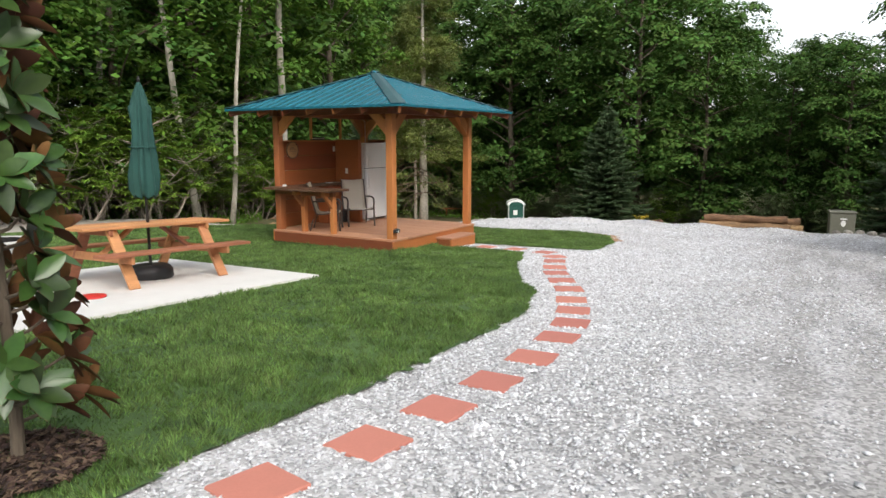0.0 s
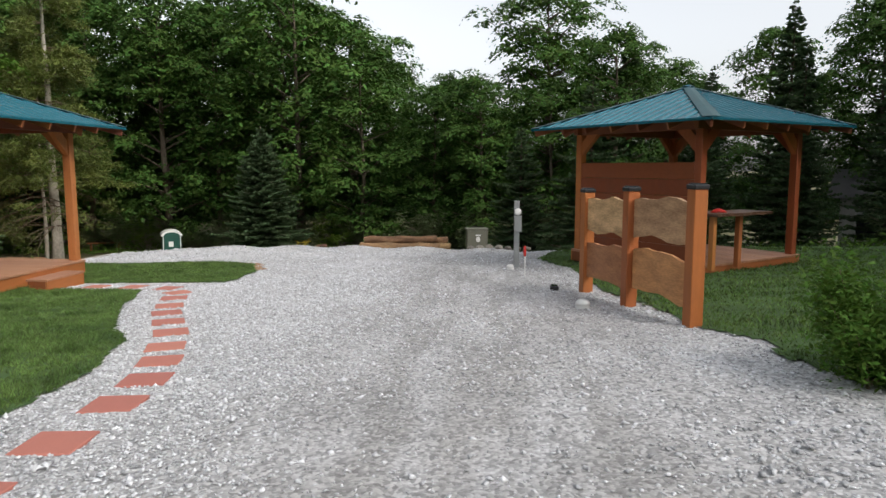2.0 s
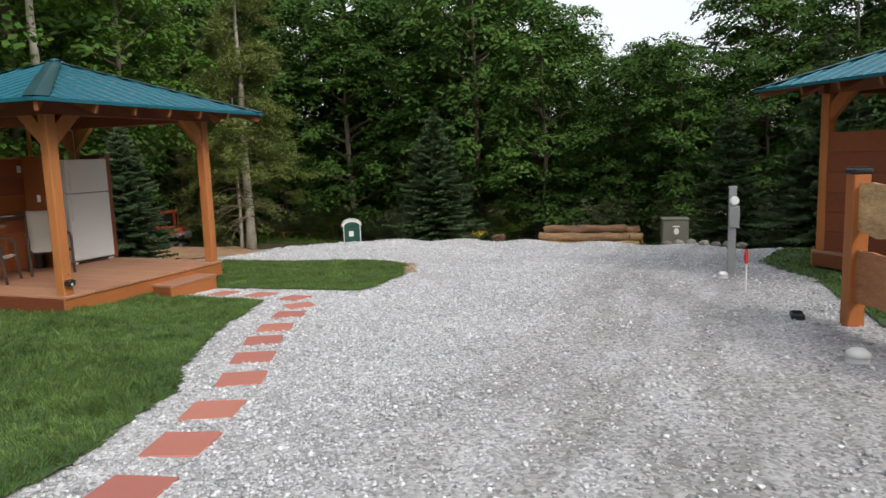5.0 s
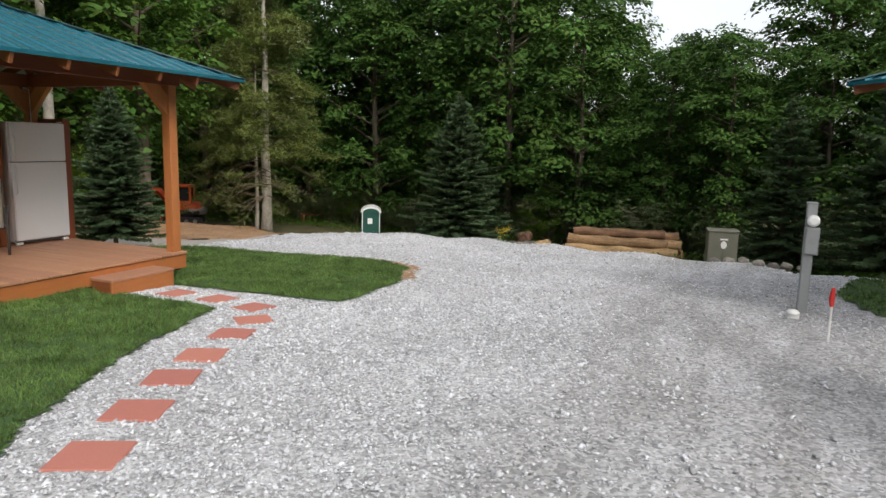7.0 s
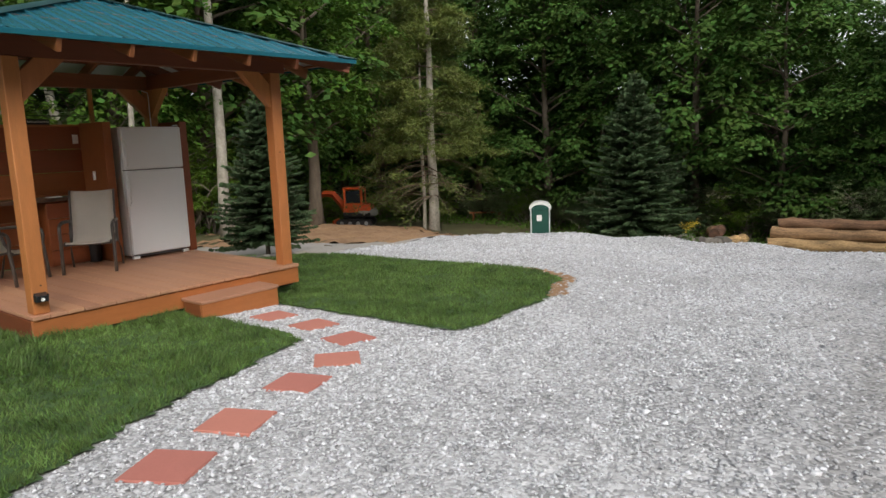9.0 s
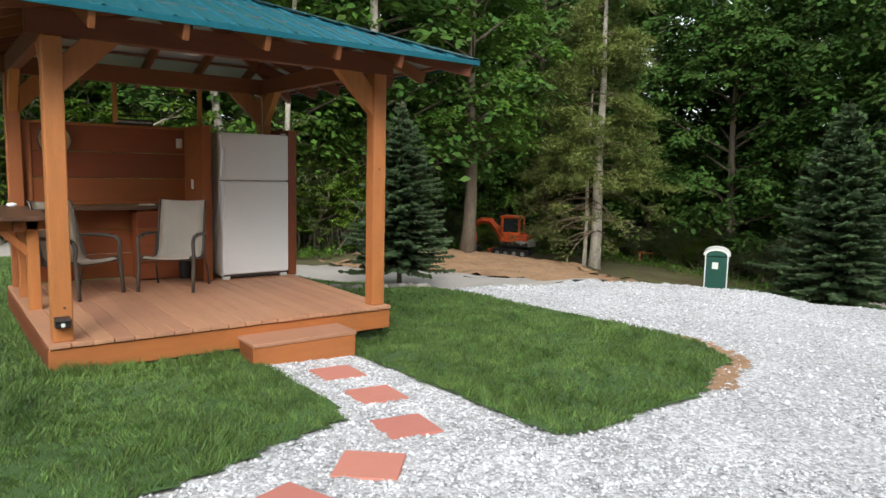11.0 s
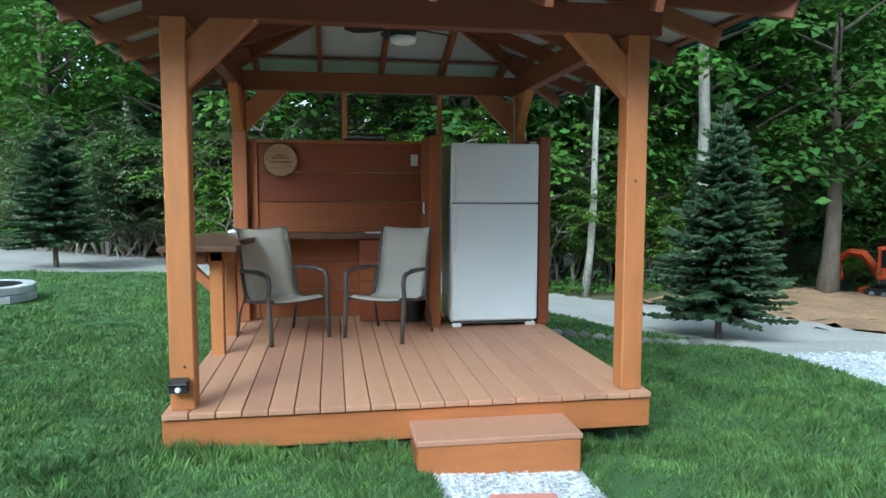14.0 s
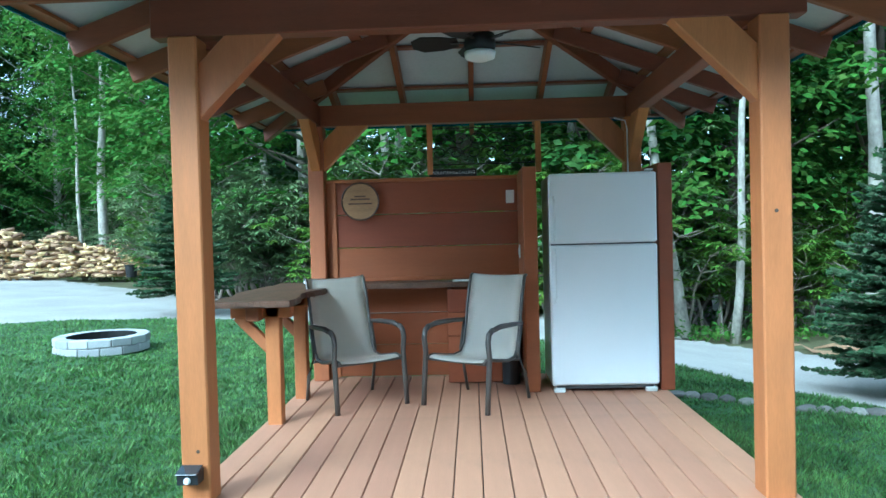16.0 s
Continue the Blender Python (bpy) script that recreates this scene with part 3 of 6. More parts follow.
for i in range(4):
    part("plank", block((0, -0.13, 0.115 + 0.2 * i), (0.5, 0.03, 0.195), bevel=0.004), PANEL, cab)
for sgn in (-1, 1):
    part("side_panel", block((sgn * 0.235, 0.01, 0.41), (0.03, 0.25, 0.8)), PANEL, cab)


def live_slab(length, width, thick, seed, amp=0.03):
    """A slab of timber along x with wavy natural edges."""
    r = random.Random(seed)
    ph = [r.uniform(0, 6) for _ in range(6)]
    n = 18
    up, dn = [], []
    for i in range(n + 1):
        x = (i / n - 0.5) * length
        up.append((x, width / 2 + amp * (math.sin(5 * x + ph[0]) + 0.6 * math.sin(11 * x + ph[1]) + 0.3 * math.sin(23 * x + ph[2]))))
        dn.append((x, -width / 2 + amp * (math.sin(6 * x + ph[3]) + 0.6 * math.sin(9 * x + ph[4]) + 0.3 * math.sin(25 * x + ph[5]))))
    bm = prism(dn + up[::-1], -thick / 2, thick / 2)
    edges = [e for e in bm.edges if abs(e.verts[0].co.z - e.verts[1].co.z) < 1e-6]
    bmesh.ops.bevel(bm, geom=edges, offset=thick * 0.2, segments=2, affect="EDGES")
    return bm


side_counter = thing("side_counter", P1 @ Matrix.Translation((-0.02, 2.1, 0.85)), "dark live-edge plank counter on timber legs along the deck edge", "counter")
part("slab", moved(live_slab(1.75, 0.55, 0.045, 3), Matrix.Rotation(math.pi / 2, 4, "Z")), COUNTER, side_counter)
part("bearer", block((0, 0, -0.075), (0.09, 1.5, 0.1)), CEDAR_Y, side_counter)
for y in (-0.62, 0.12):
    part("leg", block((0.11, y, -0.44), (0.10, 0.09, 0.84)), CEDAR, side_counter)
    part("cross_bearer", block((0.03, y, -0.07), (0.42, 0.09, 0.085)), CEDAR_H, side_counter)
    part("knee_brace", beam((0.11, y, -0.36), (-0.14, y, -0.1), 0.07, 0.06, up=(0, 1, 0)), CEDAR, side_counter)
back_counter = thing("back_counter", P1 @ Matrix.Translation((1.08, 2.76, 0.85)), "dark live-edge plank counter against the plank wall", "counter")
part("slab", live_slab(1.6, 0.3, 0.045, 5, 0.012), COUNTER, back_counter)
part("splash_rail", block((0, 0.135, 0.045), (1.58, 0.02, 0.04)), PANEL, back_counter)


def fridge():
    t = thing("refrigerator", P1 @ Matrix.Translation((2.5, 2.25, 0.0)), "white two-door top-freezer refrigerator on the deck", "refrigerator")
    part("cabinet", block((0, 0.31, 0.885), (0.82, 0.56, 1.69), bevel=0.012), WHITE_APPL, t)
    d1 = part("freezer_door", block((0, -0.012, 1.455), (0.835, 0.07, 0.55), bevel=0.014), WHITE_APPL, t)
    d2 = part("fridge_door", block((0, -0.012, 0.615), (0.835, 0.07, 1.105), bevel=0.014), WHITE_APPL, t)
    part("gasket", block((0, 0.028, 0.885), (0.8, 0.02, 1.66), bevel=0), SEAL, t, "dark door gasket")
    for dd, z0, z1 in ((d1, 1.2, 1.55), (d2, 0.72, 1.14)):
        part("door_handle", tube([(-0.385, -0.05, z0), (-0.385, -0.085, z0 + 0.04), (-0.385, -0.085, z1 - 0.04), (-0.385, -0.05, z1)], 0.013, 8), PLASTIC_W, dd)
    part("kick_grille", block((0, 0.01, 0.045), (0.76, 0.03, 0.035)), SEAL, t, "dark kick plate")
    for sgn in (-1, 1):
        part("foot", block((sgn * 0.36, 0.0, 0.02), (0.09, 0.05, 0.036)), PLASTIC_W, t)
        part("hinge_cover", block((0.37, 0.0, 0.885 + sgn * 0.86), (0.06, 0.05, 0.014)), PLASTIC_W, t)
    return t


fridge()


def patio_chair(m, label):
    """A sling chair that faces -y."""
    t = thing("patio_chair", m, label, "chair", "patio chairs on the deck")
    prof = [(-0.27, 0.36), (-0.25, 0.372), (-0.2, 0.376), (-0.08, 0.352), (0.06, 0.33), (0.155, 0.342), (0.2, 0.40), (0.235, 0.53), (0.27, 0.70), (0.30, 0.83), (0.335, 0.94), (0.36, 0.955)]
    bm = bmesh.new()
    rows = [[bm.verts.new((x, y, z - 0.012 * (1 - (x / 0.24) ** 2))) for x in (-0.24, -0.16, -0.08, 0, 0.08, 0.16, 0.24)] for y, z in prof]
    for a, b in zip(rows, rows[1:]):
        for i in range(6):
            bm.faces.new((a[i], a[i + 1], b[i + 1], b[i]))
    bmesh.ops.solidify(bm, geom=bm.faces[:], thickness=0.006)
    part("sling", bm, SLING, t, "taupe woven sling fabric", smooth=True)
    for sgn in (-1, 1):
        x = sgn * 0.25
        part("side_rail", tube([(x, y, z - 0.004) for y, z in prof], 0.013, 8), FRAME, t, smooth=True)
        x = sgn * 0.285
        part("front_leg", tube([(x, -0.29, 0.0), (x, -0.27, 0.22), (x, -0.25, 0.40), (x, -0.265, 0.5), (x, -0.25, 0.56), (x, -0.2, 0.59)], [0.02] * 6, 8), FRAME, t, smooth=True)
        part("armrest", tube([(x, -0.22, 0.58), (x, -0.1, 0.6), (x, 0.1, 0.595), (x - sgn * 0.02, 0.25, 0.585)], [0.018, 0.021, 0.019, 0.015], 8), FRAME, t, smooth=True)
        part("rear_leg", tube([(x, 0.30, 0.0), (x, 0.25, 0.2), (x - sgn * 0.02, 0.18, 0.36), (x - sgn * 0.02, 0.25, 0.6)], 0.013, 8), FRAME, t, smooth=True)
    for y, z in ((-0.24, 0.345), (0.16, 0.32)):
        part("cross_bar", tube([(-0.28, y, z), (0.28, y, z)], 0.012, 8), FRAME, t, smooth=True)
    return t


patio_chair(P1 @ pose(0.55, 2.05, 0, 0, 0, 35), "taupe sling patio chair with bronze frame by the side counter")
patio_chair(P1 @ pose(1.48, 2.0, 0, 0, 0, -34), "taupe sling patio chair with bronze frame by the fridge")

# small things of the kitchen pavilion
lid = thing("barrel_lid", P1 @ Matrix.Translation((0.49, 2.9, 1.59)), "round wooden barrel lid hung on the plank wall", "wall decoration")
part("disc", moved(tube([(0, 0, 0), (0, 0, 0.03)], 0.165, 32), Matrix.Rotation(math.pi / 2, 4, "X")), WICKER, lid)
bm = bmesh.new()
tube([(0.165 * math.cos(a * math.tau / 32), -0.03, 0.165 * math.sin(a * math.tau / 32)) for a in range(33)], 0.009, 6, bm, cap=False)
part("hoop", bm, COUNTER, lid)
for z, w in ((0.02, 0.17), (-0.02, 0.21), (0.045, 0.1)):
    part("carved_bar", block((0, -0.034, z), (w, 0.006, 0.012), bevel=0.001), COUNTER, lid)
sign = thing("wooden_sign", P1 @ Matrix.Translation((1.32, 2.92, 1.79)), "narrow black sign with pale lettering on the wall cap", "sign")
part("board", block((0, 0, 0.035), (0.42, 0.02, 0.07), bevel=0.002), BLACK, sign)
for txt, x in (("MOUNTAINS", -0.085), ("CALLING", 0.125)):
    cu = bpy.data.curves.new("lettering", "FONT")
    cu.body, cu.size, cu.align_x, cu.align_y, cu.extrude = txt, 0.036, "CENTER", "CENTER", 0.001
    tmp = new("lettering_source", cu)
    me = bpy.data.meshes.new_from_object(tmp.evaluated_get(bpy.context.evaluated_depsgraph_get()))
    bpy.data.objects.remove(tmp)
    me.materials.append(PLASTIC_W)
    ob = new("lettering", me)
    ob.parent = sign
    ob.matrix_basis = pose(x, -0.0125, 0.035, 90, 0, 0)
part("ampersand_mark", block((0.035, -0.0125, 0.03), (0.02, 0.003, 0.012), bevel=0), PLASTIC_W, sign)


def plate(name, m, label, category, slot=True):
    t = thing(name, m, label, category)
    part("plate", block((0, 0, 0), (0.072, 0.008, 0.115), bevel=0.003), PLASTIC_W, t)
    part("rocker", block((0, -0.006, 0), (0.03, 0.008, 0.06), bevel=0.002), WHITE_APPL, t)
    return t


plate("light_switch", P1 @ Matrix.Translation((1.82, 2.905, 1.60)), "white switch plate on the plank wall", "light switch")
plate("wall_outlet", P1 @ Matrix.Translation((1.875, 2.6, 1.12)) @ Matrix.Rotation(-math.pi / 2, 4, "Z"), "white outlet plate beside the fridge panel", "outlet")
ball_bin = thing("black_bin", P1 @ Matrix.Translation((1.78, 2.62, 0)), "black cylindrical bin under the counter", "bin")
part("drum", tube([(0, 0, 0), (0, 0, 0.5), (0, 0, 0.52)], [0.075, 0.085, 0.08], 20), BLACK, ball_bin)
paper = thing("papers", P1 @ Matrix.Translation((1.38, 2.68, 0.875)), "small white stack of papers on the counter", "paper")
part("stack", block((0, 0, 0.006), (0.16, 0.1, 0.012), bevel=0.001), PLASTIC_W, paper)
shell = thing("white_stone", P1 @ Matrix.Translation((0.05, 2.7, 0.875)), "pale stone lying on the side counter", "stone")
bm = bmesh.new()
bmesh.ops.create_icosphere(bm, subdivisions=2, radius=0.04, matrix=Matrix.Diagonal((1.3, 0.9, 0.6, 1)))
part("stone_body", moved(bm, Matrix.Translation((0, 0, 0.02))), STONE, shell, smooth=True)

fan = thing("ceiling_fan", P1 @ Matrix.Translation((1.56, 1.5, 2.53)), "black five-blade ceiling fan with white light under the roof apex", "ceiling fan")
part("downrod", tube([(0, 0, 0.05), (0, 0, 0.53)], 0.014, 8), IRON, fan)
part("motor", tube([(0, 0, -0.02), (0, 0, 0.02), (0, 0, 0.1), (0, 0, 0.13)], [0.09, 0.11, 0.1, 0.04], 20), IRON, fan, smooth=True)
part("light_bowl", tube([(0, 0, -0.075), (0, 0, -0.06), (0, 0, -0.02)], [0.06, 0.1, 0.11], 20), PLASTIC_W, fan, "unlit white light bowl", smooth=True)
for k in range(5):
    a = k * math.tau / 5 + 0.5
    r = Matrix.Rotation(a, 4, "Z")
    b = part("blade", moved(moved(prism([(0.15, -0.05), (0.26, -0.085), (0.4, -0.09), (0.47, -0.04), (0.47, 0.04), (0.4, 0.085), (0.26, 0.07), (0.15, 0.04)], -0.004, 0.004), r @ Matrix.Translation((0, 0, 0.06)) @ Matrix.Rotation(0.32, 4, "X")), Matrix.Identity(4)), IRON, fan)
    part("blade_arm", moved(beam((0.08, 0, 0.05), (0.2, 0, 0.055), 0.03, 0.008), r), IRON, b)

# iron scroll screen over the wall
scroll = thing("iron_screen", P1 @ Matrix.Translation((1.6, 2.93, 1.8)), "black wrought-iron scroll screen between two stiles", "metal screen")
for x in (-0.48, 0.48):
    part("stile", block((x, 0, 0.24), (0.05, 0.05, 0.46)), CEDAR, scroll)
for z in (0.1, 0.42):
    part("rail_bar", tube([(-0.46, 0, z), (0.46, 0, z)], 0.006, 6), IRON, scroll)
for k in range(6):
    c = -0.39 + 0.156 * k
    for sgn in (-1, 1):
        pts = []
        for i in range(22):
            a = i / 21 * 2.6 * math.pi
            rr = 0.085 * (1 - i / 26)
            pts.append((c + sgn * 0.02 + rr * math.cos(a) * sgn, 0, 0.26 + sgn * 0.06 + rr * math.sin(a) * 0.75))
        part("scroll_bar", tube(pts, 0.006, 5), IRON, scroll)


def solar_lamp(m, label):
    t = thing("solar_lamp", m, label, "solar lamp")
    part("housing", moved(prism([(-0.05, 0.03), (0.05, 0.03), (0.05, -0.045), (-0.05, -0.045)], -0.025, 0.035), Matrix.Identity(4)), BLACK, t)
    part("solar_panel", moved(block((0, -0.012, 0.042), (0.105, 0.085, 0.008), bevel=0.002), Matrix.Rotation(0.25, 4, "X")), GLASS, t)
    part("lens", moved(tube([(0, 0, 0), (0, 0, 0.012)], [0.018, 0.012], 12), Matrix.Translation((0, -0.046, -0.005)) @ Matrix.Rotation(math.pi / 2, 4, "X")), PLASTIC_W, t)
    return t


solar_lamp(P1 @ Matrix.Translation((0.1, 0.008, 0.15)), "small black solar lamp at the foot of a deck post")
cable = thing("white_cable", P1 @ Matrix.Translation((2.84, 2.9, 1.7)), "thin white cable down the corner brace", "cable")
part("wire", tube([(0, -0.08, 0), (0.0, -0.08, 0.45), (-0.02, -0.1, 0.52), (-0.12, -0.13, 0.54)], 0.007, 6), PLASTIC_W, cable)

# ---- far pavilion fittings ----
bwall = thing("wall_far_pavilion", P2, "red-brown stained plank wall on one side of the far pavilion", "wall", kind="structure")
for i in range(6):
    part("plank", block((0.07, 1.5, 0.15 + 0.285 * i), (0.03, 2.72, 0.28), bevel=0.004), PANEL, bwall)
bar = thing("bar_counter", P2 @ Matrix.Translation((0.75, -0.05, 0.86)), "pale live-edge bar slab on a timber leg", "counter")
part("slab", live_slab(1.5, 0.6, 0.05, 9), COUNTER, bar)
for x in (-0.6, 0.1):
    part("leg", block((x, -0.1, -0.47), (0.09, 0.09, 0.9)), CEDAR, bar)
red_thing = thing("sun_hat", P2 @ Matrix.Translation((0.42, -0.05, 0.885)), "bright red soft hat lying on the bar", "hat")
bm = bmesh.new()
bmesh.ops.create_uvsphere(bm, u_segments=14, v_segments=8, radius=0.13, matrix=Matrix.Diagonal((1.25, 0.9, 0.5, 1)))
for v in bm.verts:
    v.co.z = max(v.co.z, -0.0) + 0.012 * math.sin(19 * v.co.x) * math.sin(23 * v.co.y)
part("crown_cloth", bm, RED, red_thing, smooth=True)
low_bench = thing("low_bench", P2 @ Matrix.Translation((1.6, 2.2, 0.0)), "long pale plank bench on the far pavilion's deck", "bench")
part("plank_top", block((0, 0, 0.13), (2.0, 0.35, 0.05)), SLAB, low_bench)
for x in (-0.8, 0.8):
    part("support", block((x, 0, 0.05), (0.09, 0.3, 0.1)), CEDAR, low_bench)

# ---- live-edge fence ----
fence = thing("slab_fence", Matrix.Identity(4), "three stained posts with pale live-edge slab rails and black caps", "fence")
fpos = [(1.0, -8.76), (-0.25, -9.13), (-1.56, -9.55)]
fang = math.atan2(fpos[0][1] - fpos[2][1], fpos[0][0] - fpos[2][0])
for x, y in fpos:
    z = at(x, y)
    r = Matrix.Translation((x, y, z)) @ Matrix.Rotation(fang, 4, "Z")
    p = part("post", moved(block((0, 0, 0.66), (0.15, 0.15, 1.5), bevel=0.008), r), CEDAR_RED, fence)
    part("cap", moved(block((0, 0, 1.435), (0.17, 0.17, 0.05), bevel=0.01), r), BLACK, p, "black solar post cap")
    part("cap_glass", moved(block((0, 0, 1.465), (0.13, 0.13, 0.02), bevel=0.004), r), GLASS, p)
for i in range(2):
    (x0, y0), (x1, y1) = fpos[i], fpos[i + 1]
    for zc, wid, sd in ((1.09, 0.45, 11 + i), (0.47, 0.48, 17 + i)):
        zz = (at(x0, y0) + at(x1, y1)) / 2 + zc
        m = Matrix.Translation(((x0 + x1) / 2, (y0 + y1) / 2, zz)) @ Matrix.Rotation(fang, 4, "Z") @ Matrix.Rotation(math.pi / 2, 4, "X")
        part("slab_rail", moved(live_slab(1.18, wid, 0.045, sd, 0.022), m), SLAB if zc > 1 else SLAB_LOW, fence, "knotty pale live-edge slab" if zc > 1 else "")


# ---- picnic table and umbrella ----
x0, y0, x1, y1 = PAD
pad_z = at(-4.3, 0.9)
bm = bmesh.new()
pts = [(x0, y0), (x1 + 0.05, y0), (x1 + 0.1, y1), (x0, y1)]
top_v = [bm.verts.new((x, y, at(x, y, 0.055))) for x, y in pts]
low_v = [bm.verts.new((x, y, at(x, y, -0.1))) for x, y in pts]
bm.faces.new(top_v)
for i in range(4):
    bm.faces.new((low_v[i], low_v[(i + 1) % 4], top_v[(i + 1) % 4], top_v[i]))
pad = part("pavement_pad", bm, CONCRETE)
tagged(pad, "pale concrete slab under the picnic table", "concrete pad", kind="structure")
TILT = Matrix(((1, 0, 0, 0), (0, 1, 0, 0), (-0.0416, -0.0233, 1, 0), (0, 0, 0, 1)))
table = thing("picnic_table", Matrix.Translation((-4.33, 0.95, at(-4.33, 0.95, 0.055))), "orange-stained wooden picnic table with attached benches", "picnic table")
for i in range(5):
    part("top_plank", moved(block((0, (i - 2) * 0.148, 0.735), (2.2, 0.14, 0.038)), TILT), PICNIC, table)
for sgn in (-1, 1):
    b = part("bench_plank", moved(block((0, sgn * 0.66, 0.435), (2.2, 0.25, 0.038)), TILT), PICNIC, table)
for x in (-0.72, 0.72):
    part("bench_bearer", moved(block((x, 0, 0.365), (0.045, 1.5, 0.1)), TILT), PICNIC, table)
    part("top_cleat", moved(block((x, 0, 0.68), (0.045, 0.7, 0.08)), TILT), PICNIC, table)
    for sgn in (-1, 1):
        part("leg", moved(beam((x + 0.045 * (1 if x < 0 else -1), sgn * 0.26, 0.71), (x + 0.045 * (1 if x < 0 else -1), sgn * 0.68, 0.0), 0.045, 0.14, up=(1, 0, 0)), TILT @ Matrix.Identity(4)), PICNIC, table)
    part("diagonal_brace", moved(beam((x * 0.94, 0, 0.37), (x * 0.3, 0, 0.7), 0.045, 0.08, up=(0, 1, 0)), TILT), PICNIC, table)
umb = thing("patio_umbrella", Matrix.Translation((-4.3, 0.95, at(-4.3, 0.95, 0.055))), "closed dark green patio umbrella standing in a black base", "umbrella")
part("base", tube([(0, 0, 0), (0, 0, 0.02), (0, 0, 0.12), (0, 0, 0.17), (0, 0, 0.18)], [0.27, 0.29, 0.28, 0.24, 0.05], 24), BLACK, umb, smooth=True)
part("pole", tube([(0, 0, 0.1), (0, 0, 2.55)], 0.02, 10), IRON, umb)
bm = bmesh.new()
ring = []
for i, (z, r) in enumerate(((1.16, 0.17), (1.26, 0.2), (1.45, 0.21), (1.75, 0.17), (2.0, 0.14), (2.2, 0.135), (2.38, 0.15), (2.42, 0.12), (2.55, 0.09), (2.68, 0.04), (2.74, 0.01))):
    r *= 0.8
    ring.append([bm.verts.new((r * (1 + 0.22 * math.cos(8 * a) + 0.1 * math.sin(3 * a + i)) * math.cos(a), r * (1 + 0.22 * math.cos(8 * a) + 0.1 * math.sin(3 * a + i)) * math.sin(a), z + 0.03 * math.cos(8 * a) * (i == 0))) for a in [k * math.tau / 48 for k in range(48)]])
for a, b in zip(ring, ring[1:]):
    for k in range(48):
        bm.faces.new((a[k], a[(k + 1) % 48], b[(k + 1) % 48], b[k]))
bmesh.ops.scale(bm, vec=(1, 1, 0.95), verts=bm.verts)
part("canopy", bm, CANVAS, umb, smooth=True)
part("tie_strap", tube([(0.165 * math.cos(k * math.tau / 16), 0.165 * math.sin(k * math.tau / 16), 1.75) for k in range(17)], 0.012, 6, cap=False), CANVAS, umb)
part("finial", tube([(0, 0, 2.59), (0, 0, 2.62), (0, 0, 2.66)], [0.02, 0.025, 0.008], 10), IRON, umb)
disc = thing("red_disc", Matrix.Translation((-5.6, 0.2, at(-5.6, 0.2, 0.057))) @ TILT, "flat red plastic disc on the concrete pad", "flying disc")
part("rim", tube([(0, 0, 0), (0, 0, 0.02), (0, 0, 0.025)], [0.15, 0.15, 0.12], 24), RED, disc, smooth=True)

# ---- pavers ----
PAVERS = [(-8.55, -4.72, 14), (-7.9, -4.88, 10), (-7.21, -5.0, 4), (-6.54, -5.04, 2), (-5.87, -5.06, -2), (-5.14, -5.04, -6), (-4.4, -4.96, -8), (-3.77, -4.84, -12), (-3.17, -4.64, -18), (-2.6, -4.4, -22),
          (-1.9, -4.1, -28), (-1.29, -3.76, -28), (-0.68, -3.43, -30), (-0.1, -3.17, -26), (0.6, -2.88, -20), (1.17, -2.66, 42), (1.7, -2.23, 8), (1.9, -1.54, 6), (1.95, -0.86, 3)]
for px, py, pa in PAVERS:
    bm = block((0, 0, 0), (0.355, 0.355, 0.04), bevel=0.006)
    t = part("stepping_stone", bm, TERRA)
    t.matrix_world = Matrix.Translation((px, py, at(px, py, -0.004))) @ TILT @ Matrix.Rotation(radians(-pa), 4, "Z")
    tagged(t, "square terracotta-red stepping stone set in gravel", "paver", "stepping stones through the gravel")


# ---- small things of the yard ----
ped = thing("power_pedestal", Matrix.Translation((4.65, -7.84, at(4.65, -7.84))) @ Matrix.Diagonal((1.06, 1.06, 1.06, 1)), "grey metal power pedestal with outlet boxes standing in gravel", "power pedestal")
part("upright", block((0, 0, 0.58), (0.15, 0.1, 1.24), bevel=0.006), GREY_METAL, ped)
part("top_cap", block((0, 0, 1.205), (0.16, 0.11, 0.02), bevel=0.004), GREY_METAL, ped)
ob = part("outlet_box", block((-0.09, -0.02, 0.8), (0.06, 0.14, 0.3), bevel=0.008), GREY_METAL, ped)
part("box_lid", block((-0.124, -0.02, 0.8), (0.012, 0.12, 0.27), bevel=0.004), GREY_METAL, ob)
part("meter", moved(tube([(0, 0, 0), (0, 0, 0.05), (0, 0, 0.065)], [0.065, 0.06, 0.04], 18), Matrix.Translation((-0.07, -0.02, 1.02)) @ Matrix.Rotation(-math.pi / 2, 4, "Y")), PLASTIC_W, ped)


def dome(m, r, label):
    t = thing("clean_out_cap", m, label, "pipe cap", "white pipe caps")
    part("pipe_collar", tube([(0, 0, -0.03), (0, 0, r * 0.5)], r, 18), PLASTIC_W, t)
    part("dome_top", tube([(0, 0, r * 0.5), (0, 0, r * 0.9), (0, 0, r * 1.25), (0, 0, r * 1.35)], [r * 1.05, r, r * 0.6, r * 0.1], 18), PLASTIC_W, t, smooth=True)


dome(Matrix.Translation((-0.4, -8.56, at(-0.4, -8.56))), 0.085, "white plastic pipe cap in the gravel by the fence")
dome(Matrix.Translation((4.2, -7.72, at(4.2, -7.72))), 0.07, "white plastic pipe cap beside the power pedestal")
flag = thing("marker_stake", Matrix.Translation((3.05, -7.96, at(3.05, -7.96))), "thin marker stake with a red ribbon in the gravel", "marker stake")
part("stake", tube([(0, 0, -0.05), (0.01, 0, 0.5)], 0.012, 6), PLASTIC_W, flag)
